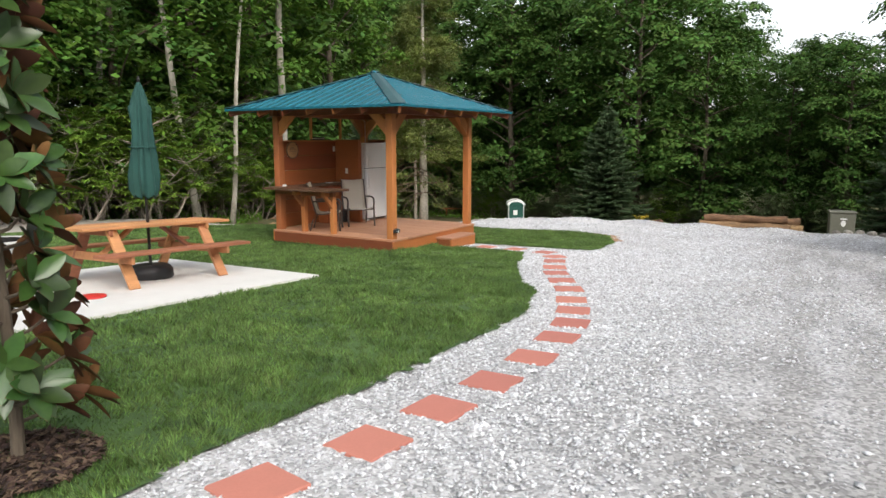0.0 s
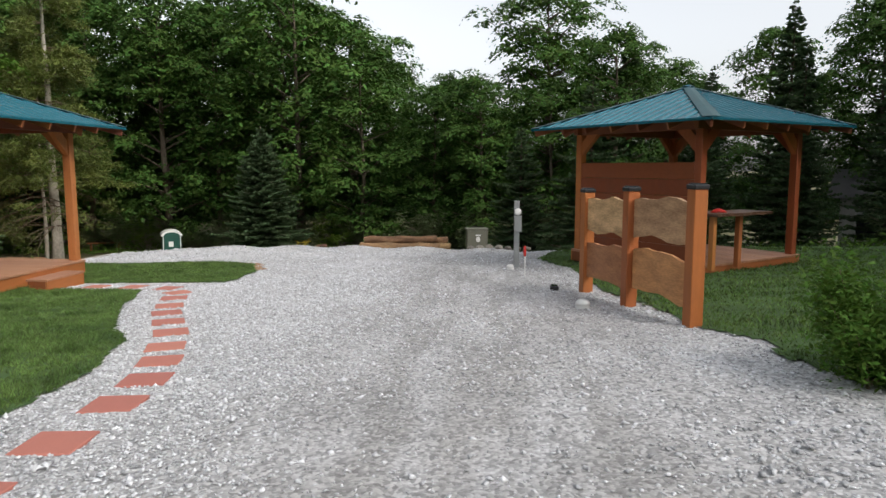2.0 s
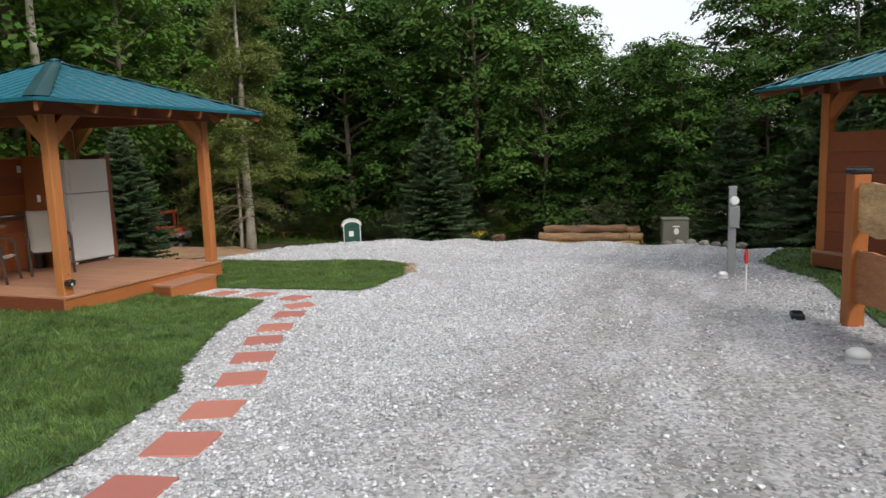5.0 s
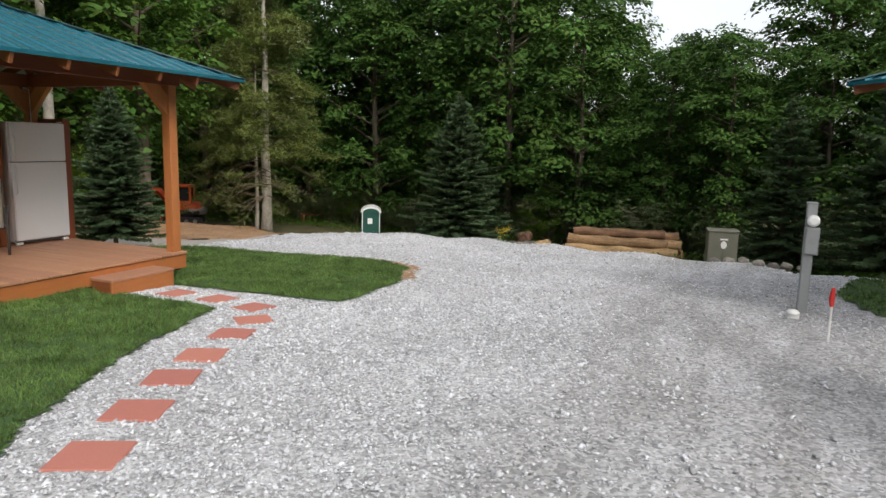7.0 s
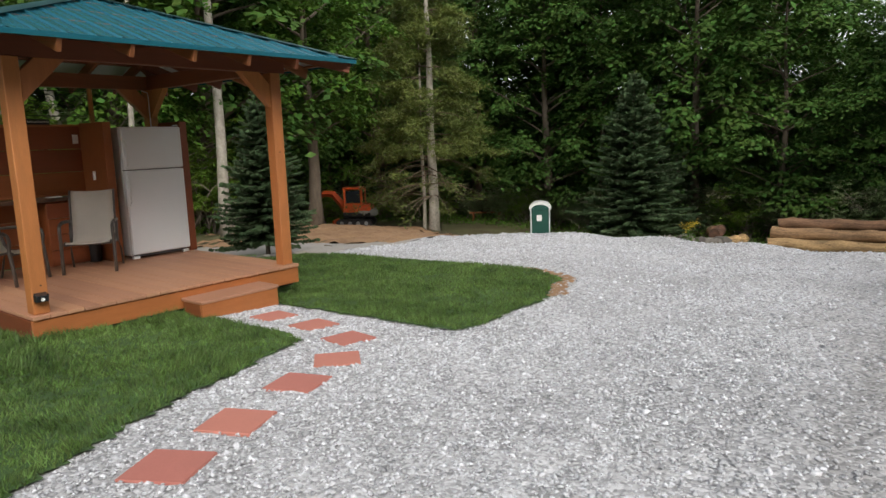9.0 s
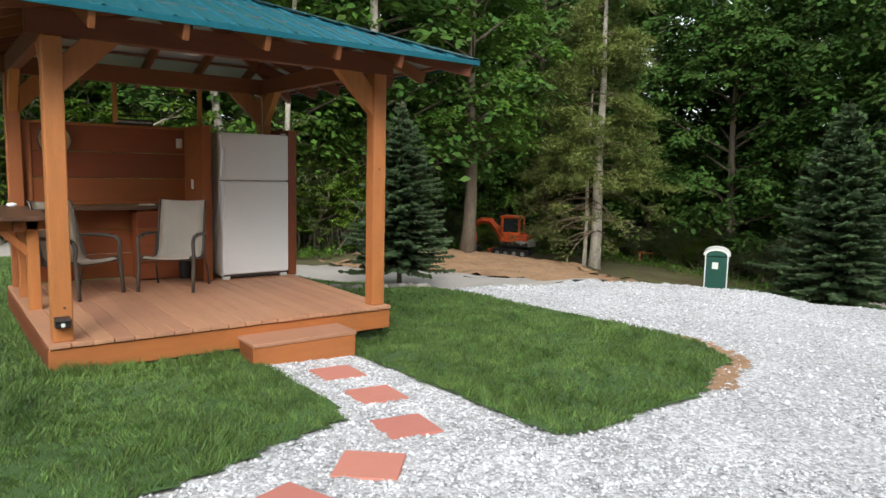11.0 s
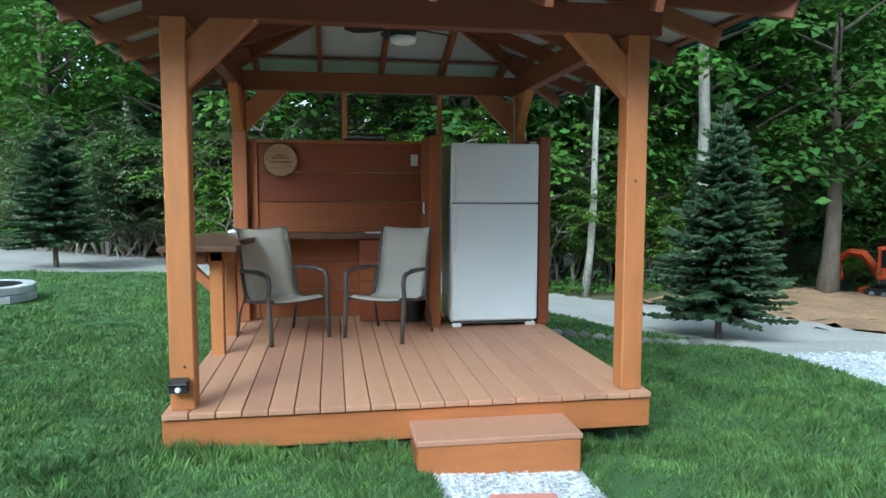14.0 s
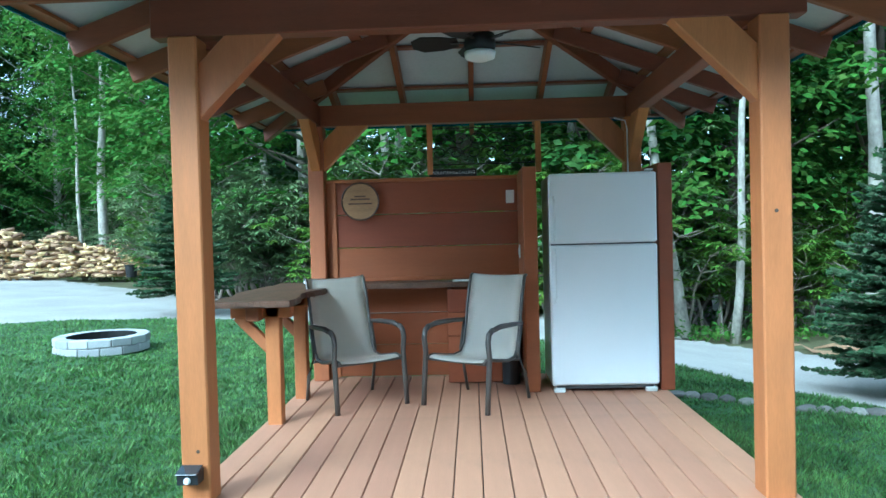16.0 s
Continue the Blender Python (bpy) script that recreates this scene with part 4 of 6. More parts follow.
part("ribbon", tube([(0.01, 0, 0.34), (0.012, 0.005, 0.42), (0.01, 0, 0.52)], [0.02, 0.028, 0.016], 6), RED, flag)
dk = thing("ground_lamp", Matrix.Translation((1.3, -8.34, at(1.3, -8.34))), "flat black ground lamp lying on gravel", "ground lamp")
part("housing", block((0, 0, 0.03), (0.2, 0.12, 0.06), bevel=0.012), BLACK, dk)
part("lamp_face", block((-0.01, 0, 0.064), (0.14, 0.09, 0.008), bevel=0.002), GLASS, dk)

tb = thing("utility_cabinet", Matrix.Translation((13.0, -6.72, at(13.0, -6.72) + 0.05)) @ Matrix.Rotation(radians(8), 4, "Z") @ Matrix.Diagonal((1.0, 0.86, 1.17, 1)), "olive-grey metal utility cabinet at the gravel's edge", "utility cabinet")
part("cabinet_body", block((0, 0, 0.28), (0.55, 0.76, 0.72), bevel=0.012), BOX_GREEN, tb)
part("lid", block((0, 0, 0.655), (0.6, 0.82, 0.035), bevel=0.01), BOX_GREEN, tb)
for yy in (-0.19, 0.19):
    part("door_leaf", block((-0.28, yy, 0.3), (0.02, 0.36, 0.62), bevel=0.004), BOX_GREEN, tb)
part("warning_plate", block((-0.293, -0.02, 0.50), (0.005, 0.2, 0.03), bevel=0.001), PLASTIC_W, tb)
part("round_mark", moved(tube([(0, 0, 0), (0, 0, 0.005)], 0.075, 20), Matrix.Translation((-0.291, -0.02, 0.39)) @ Matrix.Rotation(-math.pi / 2, 4, "Y")), PLASTIC_W, tb)

# portable toilet
tl = thing("portable_toilet", Matrix.Translation((24.0, 9.0, at(24, 9) + 0.12)) @ Matrix.Rotation(radians(-60), 4, "Z") @ Matrix.Diagonal((0.85, 0.85, 0.87, 1)), "dark green portable toilet with a white arched roof", "portable toilet")
part("skid", block((0, 0, 0.06), (1.1, 1.15, 0.12), bevel=0.02), BLACK, tl)
part("cabin", block((0, 0, 1.05), (1.04, 1.1, 1.9), bevel=0.05), TOILET_G, tl)
part("door", block((0, -0.565, 1.02), (0.8, 0.03, 1.75), bevel=0.03), TOILET_G, tl)
part("door_plate", block((-0.05, -0.585, 1.5), (0.26, 0.012, 0.3), bevel=0.004), PLASTIC_W, tl)
for xx in (-0.47, 0.47):
    part("corner_trim", block((xx, -0.56, 1.02), (0.05, 0.05, 1.85), bevel=0.01), PLASTIC_W, tl)
bm = bmesh.new()
arc = [(0.58 * math.cos(a), 0.34 * math.sin(a)) for a in [k * math.pi / 14 for k in range(15)]]
fr, bk = [bm.verts.new((x, -0.62, 1.95 + z)) for x, z in arc], [bm.verts.new((x, 0.6, 1.95 + z)) for x, z in arc]
bm.faces.new(fr[::-1])
bm.faces.new(bk)
for i in range(14):
    bm.faces.new((fr[i], fr[i + 1], bk[i + 1], bk[i]))
bm.faces.new((fr[0], bk[0], bk[-1], fr[-1]))
part("roof", bm, PLASTIC_W, tl, "white translucent arched roof")
bm = bmesh.new()
arc2 = [(0.45 * x / 0.58, z * 0.72) for x, z in arc]
bm.faces.new([bm.verts.new((x, -0.626, 1.93 + z)) for x, z in arc2][::-1])
part("gable_panel", bm, TOILET_G, tl)


# mini excavator
ex = thing("mini_excavator", Matrix.Translation((23.4, 20.0, at(23.4, 20.0) - 0.02)) @ Matrix.Rotation(radians(122), 4, "Z") @ Matrix.Diagonal((0.88, 0.88, 0.95, 1)), "orange and black compact tracked excavator parked on clay", "excavator")
for s in (-1, 1):
    tr = part("track", moved(prism([(-0.95, 0.0), (0.95, 0.0), (1.1, 0.15), (1.1, 0.3), (0.95, 0.42), (-0.95, 0.42), (-1.1, 0.3), (-1.1, 0.15)], -0.15, 0.15), Matrix.Translation((0, s * 0.6, 0)) @ Matrix.Rotation(math.pi / 2, 4, "X")), BLACK, ex)
    for k in range(4):
        part("roller", moved(tube([(0, 0, -0.17), (0, 0, 0.17)], 0.12, 12), Matrix.Translation((-0.75 + 0.5 * k, s * 0.6, 0.2)) @ Matrix.Rotation(math.pi / 2, 4, "X")), GREY_METAL, tr)
part("undercarriage", block((0, 0, 0.45), (0.9, 0.9, 0.2), bevel=0.03), BLACK, ex)
part("house_base", block((-0.15, 0, 0.68), (1.7, 1.4, 0.28), bevel=0.08), BLACK, ex)
part("engine_hood", block((-0.65, 0, 1.0), (0.7, 1.36, 0.45), bevel=0.12), ORANGE, ex)
part("counterweight", tube([(-0.62, 0, 0.56), (-0.62, 0, 0.62), (-0.62, 0, 0.86), (-0.62, 0, 0.94)], [0.62, 0.7, 0.72, 0.66], 24), GREY_METAL, ex, "dark grey rounded counterweight", smooth=True)
part("seat", block((0.0, 0.1, 1.05), (0.45, 0.5, 0.5), bevel=0.06), BLACK, ex)
for yy in (-0.38, 0.6):
    part("cab_panel", block((0.05, yy, 1.05), (1.1, 0.05, 0.55), bevel=0.02), ORANGE, ex)
part("rear_panel", block((-0.5, 0.12, 1.1), (0.06, 1.0, 0.4), bevel=0.02), ORANGE, ex)
cabp = part("cab_roof", block((0.05, 0.12, 2.13), (1.25, 1.05, 0.13), bevel=0.05), ORANGE, ex)
for xx in (-0.5, 0.55):
    for yy in (-0.36, 0.58):
        part("cab_pillar", beam((xx, yy, 0.85), (xx * 0.95, yy, 2.1), 0.13, 0.13), ORANGE, ex)
part("cab_window", block((0.02, 0.58, 1.6), (0.95, 0.012, 0.8), bevel=0), GLASS, ex)
part("rear_window", block((-0.5, 0.12, 1.65), (0.012, 0.85, 0.75), bevel=0), GLASS, ex)
part("boom", tube([(0.7, -0.2, 0.75), (1.0, -0.2, 1.3), (1.45, -0.2, 1.8), (2.0, -0.2, 1.85), (2.5, -0.2, 1.6)], [0.17, 0.2, 0.2, 0.17, 0.12], 4), ORANGE, ex)
part("dipper_arm", tube([(2.35, -0.2, 1.75), (2.5, -0.2, 1.35), (2.35, -0.2, 0.6)], [0.13, 0.13, 0.08], 4), ORANGE, ex)
part("bucket", moved(prism([(0, 0), (0.3, 0.02), (0.42, 0.3), (0.2, 0.5), (0.1, 0.42), (0.22, 0.25), (0.0, 0.12)], -0.25, 0.25), Matrix.Translation((2.05, -0.2, 0.1)) @ Matrix.Rotation(math.pi / 2, 4, "X")), BLACK, ex)
part("dozer_blade", block((1.3, 0, 0.2), (0.08, 1.4, 0.36), bevel=0.02), ORANGE, ex)


# logs
def log(m, length, r, seed, label="long bark-stripped log lying behind the gravel"):
    rr = random.Random(seed)
    pts = [(0.04 * math.sin(3 * k + seed), (k / 8 - 0.5) * length, 0.03 * math.sin(2 * k + seed)) for k in range(9)]
    bm = tube(pts, [r * rr.uniform(0.9, 1.06) for _ in pts], 14)
    ob = part("log", bm, LOGM, smooth=False)
    ob.matrix_world = m
    return tagged(ob, label, "log", "logs behind the gravel")


lz = at(21.1, -3.2)
for i, (dx, dz, ln, r) in enumerate(((-0.5, 0.2, 3.9, 0.2), (-0.08, 0.22, 3.6, 0.22), (0.36, 0.2, 3.8, 0.19), (0.76, 0.21, 3.5, 0.2), (-0.28, 0.56, 3.5, 0.19), (0.14, 0.57, 3.7, 0.2), (0.56, 0.55, 3.3, 0.18), (-0.06, 0.9, 3.2, 0.17), (0.34, 0.89, 3.4, 0.16))):
    x = 21.1 + dx
    log(Matrix.Translation((x, -3.2 + 0.2 * math.sin(i * 2.1), at(x, -3.2, dz))) @ Matrix.Rotation(radians(6 + 3 * (i % 2)), 4, "Z"), ln, r, i)
for i in range(4):
    x, y = 22.2 + 0.5 * (i % 2), -0.6 + 0.25 * i + 0.9
    log(Matrix.Translation((x, y, at(x, y, 0.2 + 0.32 * (i // 2)))) @ Matrix.Rotation(radians(70 + 15 * i), 4, "Z"), 1.3, 0.19, 20 + i, "short cut log heaped beside a tree")

# field stones at the lawn's edge and by the log heap
def stone(m, s, seed, label):
    bm = bmesh.new()
    bmesh.ops.create_icosphere(bm, subdivisions=2, radius=1)
    for v in bm.verts:
        v.co *= 1 + 0.28 * noise.noise(v.co * 1.3 + Vector((seed, 0, 0)))
    bmesh.ops.transform(bm, matrix=Matrix.Diagonal((*s, 1)), verts=bm.verts)
    ob = part("field_stone", bm, ROCK)
    ob.matrix_world = m
    return tagged(ob, label, "stone", "loose field stones")


rng_s = random.Random(4)
for i in range(9):
    x, y = 20.5 + rng_s.uniform(-0.7, 0.7), 1.0 + rng_s.uniform(-1.0, 1.0)
    stone(Matrix.Translation((x, y, at(x, y, 0.1))), (rng_s.uniform(0.2, 0.4), rng_s.uniform(0.2, 0.35), rng_s.uniform(0.15, 0.28)), i, "rough brown field stone in a heap")
for i in range(7):
    x, y = 9.6 + rng_s.uniform(-0.3, 0.5), -8.2 + 0.25 * i
    stone(Matrix.Translation((x, y, at(x, y, 0.02))), (0.14, 0.11, 0.08), 30 + i, "small grey stone at the gravel's edge")

# stone border between lawn and lane
for i in range(16):
    u = i / 15
    x, y = 3.4 + 2.4 * u, 4.0 - 0.7 * u + 0.1 * math.sin(9 * u)
    stone(Matrix.Translation((x, y, at(x, y, 0.03))), (rng_s.uniform(0.07, 0.14), rng_s.uniform(0.06, 0.1), 0.06), 50 + i, "pale border stone at the lawn's edge")


# fire pit
pit = thing("fire_pit", Matrix.Translation((-3.75, 6.2, at(-3.75, 6.2))) @ Matrix.Diagonal((0.88, 0.88, 0.95, 1)), "round fire pit ring of grey retaining blocks in the lawn", "fire pit")
me_b = None
for course in range(2):
    for k in range(14):
        a0 = (k + 0.5 * course) * math.tau / 14
        w0, w1 = 0.52, 0.71
        da = math.tau / 14 / 2 * 0.97
        pts = [(w0 * math.cos(-da), w0 * math.sin(-da)), (w1 * math.cos(-da), w1 * math.sin(-da)), (w1 * math.cos(da), w1 * math.sin(da)), (w0 * math.cos(da), w0 * math.sin(da))]
        if me_b is None:
            ob = part("block", prism(pts, 0, 0.115), BLOCK, pit)
            bmm = bmesh.new()
            bmm.from_mesh(ob.data)
            bmesh.ops.bevel(bmm, geom=bmm.edges[:], offset=0.012, segments=1, affect="EDGES")
            bmm.to_mesh(ob.data)
            bmm.free()
            me_b = ob.data
        else:
            ob = new("block", me_b)
            ob.parent = pit
        ob.matrix_basis = Matrix.Translation((0, 0, 0.02 + 0.12 * course)) @ Matrix.Rotation(a0, 4, "Z")
part("ash_bed", tube([(0, 0, 0.0), (0, 0, 0.06), (0, 0, 0.09)], [0.52, 0.5, 0.3], 24), ASH, pit, "black ash and charred wood")
part("steel_liner", tube([(0, 0, 0.0), (0, 0, 0.25)], 0.51, 28, cap=False), IRON, pit)

# firewood stack: split pieces in an uneven heap
wood_m = Matrix.Translation((-16.2, 24.8, at(-16.2, 24.8))) @ Matrix.Rotation(radians(22), 4, "Z")
vs, fs = [], []
rw = np.random.RandomState(3)
for k in range(900):
    x = rw.uniform(-4.0, 4.2)
    top = 2.2 * (1 - 0.35 * abs(x + 1) / 4) * (0.85 + 0.15 * math.sin(3 * x)) * (0.55 if x > 3 else 1)
    z = rw.uniform(0, 1) * top
    y = -0.6 + 0.45 * z / 2 + rw.uniform(-0.12, 0.12) + rw.choice([0, 0, 0.35])
    ln, r = rw.uniform(0.25, 0.55), rw.uniform(0.05, 0.1)
    d = np.array([rw.normal(0.9, 0.5), rw.normal(0, 0.5), rw.normal(0, 0.12)])
    d /= np.linalg.norm(d)
    sd = np.cross(d, [0, 0, 1])
    sd /= np.linalg.norm(sd)
    up = np.cross(sd, d)
    n0 = len(vs)
    for e in (-ln, ln):
        for a in (0.2, 2.4, 4.3):
            a2 = a + k
            vs.append(np.array([x, y, z + 0.06]) + d * e * 0.6 + r * (math.cos(a2) * sd + math.sin(a2) * up))
    fs += [(n0, n0 + 1, n0 + 4), (n0, n0 + 4, n0 + 3), (n0 + 1, n0 + 2, n0 + 5), (n0 + 1, n0 + 5, n0 + 4), (n0 + 2, n0, n0 + 3), (n0 + 2, n0 + 3, n0 + 5), (n0, n0 + 2, n0 + 1), (n0 + 3, n0 + 4, n0 + 5)]
wood = raw("firewood_stack", vs, fs, FIREWOOD)
wood.matrix_world = wood_m
tagged(wood, "long uneven heap of split tan firewood beside the lane", "firewood", kind="stuff")
bucket = thing("black_bucket", wood_m @ Matrix.Translation((3.2, -1.3, 0.0)), "dark plastic bucket standing before the firewood", "bucket")
part("pail", tube([(0, 0, 0), (0, 0, 0.5), (0, 0, 0.52)], [0.2, 0.25, 0.26], 18), BLACK, bucket)
part("bail", tube([(0.26 * math.cos(a), 0, 0.5 + 0.12 * math.sin(a)) for a in [k * math.pi / 8 for k in range(9)]], 0.008, 5), IRON, bucket)

# red bench under the trees
rb = thing("garden_bench", Matrix.Translation((30.5, 16.5, at(30.5, 16.5))) @ Matrix.Rotation(radians(-60), 4, "Z"), "weathered reddish plank bench under the pines", "bench")
part("seat", block((0, 0, 0.45), (1.9, 0.35, 0.06)), CEDAR_Y, rb)
for s in (-0.75, 0.75):
    part("leg", block((s, 0, 0.21), (0.1, 0.3, 0.43)), CEDAR_Y, rb)

# pale house behind the far pavilion
house = thing("house", Matrix.Translation((22.6, -26.2, at(22.6, -26.2) - 0.1)) @ Matrix.Rotation(radians(-118), 4, "Z"), "low pale-sided house with a grey shingle roof among the trees", "house")
for i in range(16):
    part("siding_board", block((0, -3.0, 0.45 + 0.16 * i), (7, 0.03, 0.165), bevel=0.004), SIDING, house)
    part("siding_board", block((-3.5, 0, 0.45 + 0.16 * i), (0.03, 6, 0.165), bevel=0.004), SIDING, house)
part("wall", block((0, 0, 1.4), (6.9, 5.9, 2.9), bevel=0), SIDING, house)
part("foundation", block((0, 0, 0.1), (7.1, 6.1, 0.5), bevel=0.01), CONCRETE, house)
bm = bmesh.new()
ve = [bm.verts.new(v) for v in ((-4, -3.5, 2.8), (4, -3.5, 2.8), (4, 0, 4.0), (-4, 0, 4.0), (-4, 3.5, 2.8), (4, 3.5, 2.8))]
bm.faces.new((ve[0], ve[1], ve[2], ve[3]))
bm.faces.new((ve[3], ve[2], ve[5], ve[4]))
bmesh.ops.solidify(bm, geom=bm.faces[:], thickness=0.15)
part("roof", bm, SHINGLE, house)
for xx in (-2.4, -0.4, 2.6):
    wdw = part("window", block((xx, -3.03, 1.6), (1.1, 0.08, 1.2)), PLASTIC_W, house)
    part("pane", block((xx, -3.075, 1.6), (0.95, 0.01, 1.05), bevel=0), GLASS, wdw)
part("door", block((1.3, -3.03, 1.25), (0.95, 0.08, 2.05)), CEDAR, house)


# ---- plants ----
def leaf_quads(c, size, aspect, rs, flat=0.6, down=0.0, face=None):
    """Diamond leaves at the points c: corners and faces."""
    n = len(c)
    up = np.stack([rs.normal(0, flat, n), rs.normal(0, flat, n), np.ones(n)], 1)
    if face is not None:
        up[:, :2] += face[:, :2]
    up /= np.linalg.norm(up, axis=1, keepdims=True)
    a = np.stack([rs.normal(size=n), rs.normal(size=n), rs.normal(0, 0.3, n) - down], 1)
    a -= up * (a * up).sum(1, keepdims=True)
    a /= np.linalg.norm(a, axis=1, keepdims=True)
    b = np.cross(up, a)
    s = (size * rs.uniform(0.6, 1.3, n))[:, None]
    v = np.stack([c - a * s * 0.5, c + b * s * aspect * 0.5 + up * s * 0.05, c + a * s * 0.5 - up * s * 0.08, c - b * s * aspect * 0.5 + up * s * 0.05], 1).reshape(-1, 3)
    return v, np.arange(4 * n).reshape(-1, 4)


def limb(bm, p, d, length, r, rs, gnarl=0.25, lift=0.1):
    pts, p, d = [], np.array(p, float), np.array(d, float)
    for k in range(6):
        pts.append(tuple(p))
        d = d + rs.normal(0, gnarl * 0.35, 3) + np.array([0, 0, lift * 0.3])
        d /= np.linalg.norm(d)
        p = p + d * length / 5
    tube(pts, [r * (1 - 0.17 * k) for k in range(6)], 6, bm)
    return pts


def broadleaf(seed, height, base, radius, mat, bark, nbough, nleaf, size, r0=0.2, label="tall broadleaf tree with a dense green crown"):
    """A forked trunk whose boughs end in layered, drooping sprays of leaves with gaps between them."""
    rs = np.random.RandomState(seed)
    t = thing("broadleaf_tree", Matrix.Identity(4), label, "tree", "woodland trees")
    bm = bmesh.new()
    lean = rs.normal(0, 0.02, 2)
    line = [(lean[0] * z + 0.08 * math.sin(0.7 * z + seed), lean[1] * z, z) for z in np.linspace(-0.3, height * 0.92, 10)]
    tube(line, [r0 * (1.35 if k == 0 else 1 - 0.095 * k) for k in range(10)], 10, bm)
    cs, ups = [], []
    for k in range(nbough):
        u = (k + rs.rand()) / nbough
        z = base + (height - base) * u ** 0.9
        prof = math.sin(math.pi * min(1, 0.2 + 0.8 * u)) ** 0.6 * radius
        a = k * 2.4 + rs.normal(0, 0.35)
        rr = prof * rs.uniform(0.45, 1.0)
        tip = np.array([rr * math.cos(a) + lean[0] * z, rr * math.sin(a) + lean[1] * z, z])
        if k % 2 == 0 and rr > 0.8:
            z0 = max(base * 0.6, z - rr * 0.5)
            st = np.array([lean[0] * z0, lean[1] * z0, z0])
            d = tip - st
            limb(bm, st, d / np.linalg.norm(d), np.linalg.norm(d), r0 * 0.26, rs, 0.15, 0.0)
        out = np.array([math.cos(a), math.sin(a), 0.0])
        for lobe in range(4):
            c = tip + np.array([rs.normal(0, 0.55), rs.normal(0, 0.55), rs.normal(0, 0.22)]) * (radius / 4) + out * rs.uniform(-0.5, 0.5)
            rad = rs.uniform(0.45, 0.95) * (radius / 4) ** 0.5
            n = nleaf // 4
            ang, r = rs.uniform(0, math.tau, n), rad * np.sqrt(rs.rand(n)) * (1 + 0.25 * rs.normal(size=n))
            q = np.stack([r * np.cos(ang), r * np.sin(ang), 0.2 * rad - 0.42 * r * r / rad + rs.normal(0, 0.09, n)], 1)
            q[:, 2] -= 0.18 * (q @ out)
            cs.append(c + q)
            ups.append(np.stack([0.75 * q[:, 0] / rad + 0.3 * out[0], 0.75 * q[:, 1] / rad + 0.3 * out[1], np.ones(n)], 1))
    part("trunk", bm, bark, t, smooth=True)
    v, f = leaf_quads(np.concatenate(cs), size, 0.62, rs, 0.38, 0.35, np.concatenate(ups))
    raw("crown", v, f, mat, t)
    return t


def conifer(seed, height, radius, whorl, mat, bark, skirt=0.25, droop=0.25, twig=0.22, r0=0.06, dens=1.0, name="spruce_tree", label="bushy dark green spruce"):
    """A conical tree of whorled boughs that bear flat sprays of needles."""
    rs = np.random.RandomState(seed)
    t = thing(name, Matrix.Identity(4), label, "tree")
    bm = bmesh.new()
    tube([(0, 0, -0.2), (0, 0, height * 0.5), (0, 0, height)], [r0, r0 * 0.6, 0.008], 10, bm)
    cv, cf, n0 = [], [], 0
    z = skirt
    while z < height - 0.08:
        u = (z - skirt) / (height - skirt)
        reach = radius * (1 - u) ** 0.9 * rs.uniform(0.8, 1.12) + 0.08
        nb = int(6 + 6 * (1 - u))
        a0 = rs.uniform(0, 6)
        for k in range(nb):
            a = a0 + k * math.tau / nb + rs.normal(0, 0.15)
            ln = reach * rs.uniform(0.62, 1.15)
            dx, dy = math.cos(a), math.sin(a)
            zb = z
            z = max(skirt * 0.8, zb + rs.normal(0, whorl * 0.4))
            pts = [np.array([dx * ln * s, dy * ln * s, z + ln * (-droop * s + (droop * 0.8 + 0.25 * u) * s * s)]) for s in (0, 0.35, 0.7, 1.0)]
            tube([tuple(p) for p in pts], [0.014, 0.011, 0.008, 0.003], 4, bm)
            m = max(3, int(ln / 0.05 * dens))
            for j in range(m):
                s = 0.06 + 0.94 * (j + rs.rand() * 0.6) / m
                p = np.array([dx * ln * s, dy * ln * s, z + ln * (-droop * s + (droop * 0.8 + 0.25 * u) * s * s)])
                for side in (-1, 1):
                    tl_ = twig * (1.15 - 0.75 * s) * rs.uniform(0.7, 1.2) * min(1, ln / 0.5)
                    ang = a + side * rs.uniform(0.6, 1.0)
                    e = p + tl_ * np.array([math.cos(ang), math.sin(ang), rs.normal(-0.05, 0.14)])
                    w = 0.034 * (0.7 + 0.5 * rs.rand()) * (twig / 0.22)
                    sd = np.array([-math.sin(ang), math.cos(ang), 0]) * w
                    up = np.array([0, 0, w * 0.9])
                    mid = (p + e) / 2
                    cv += [p, mid + sd, e, mid - sd, p, mid + up, e, mid - up]
                    cf += [(n0, n0 + 1, n0 + 2, n0 + 3), (n0 + 4, n0 + 5, n0 + 6, n0 + 7)]
                    n0 += 8
            z = zb
        z += whorl * (1 - 0.45 * u) * rs.uniform(0.8, 1.2)
    part("trunk", bm, bark, t)
    raw("needles", cv, cf, mat, t)
    return t


def place(t, x, y, turn=0.0, s=1.0, dz=0.0):
    t.matrix_world = Matrix.Translation((x, y, at(x, y, dz))) @ Matrix.Rotation(turn, 4, "Z") @ Matrix.Diagonal((s, s, s, 1))
    return t


spr = conifer(5, 3.95, 1.25, 0.115, NEEDLE, BARK, skirt=0.42, droop=0.2, twig=0.25, dens=1.15, label="young blue-green spruce on the lawn beside the pavilion")
place(spr, 7.5, 6.6)
spr2 = conifer(8, 3.2, 1.15, 0.14, NEEDLE, BARK, skirt=0.6, dens=1.0, droop=0.15, twig=0.26, label="young spruce beside the lane behind the fire pit")
place(spr2, -4.9, 11.8)
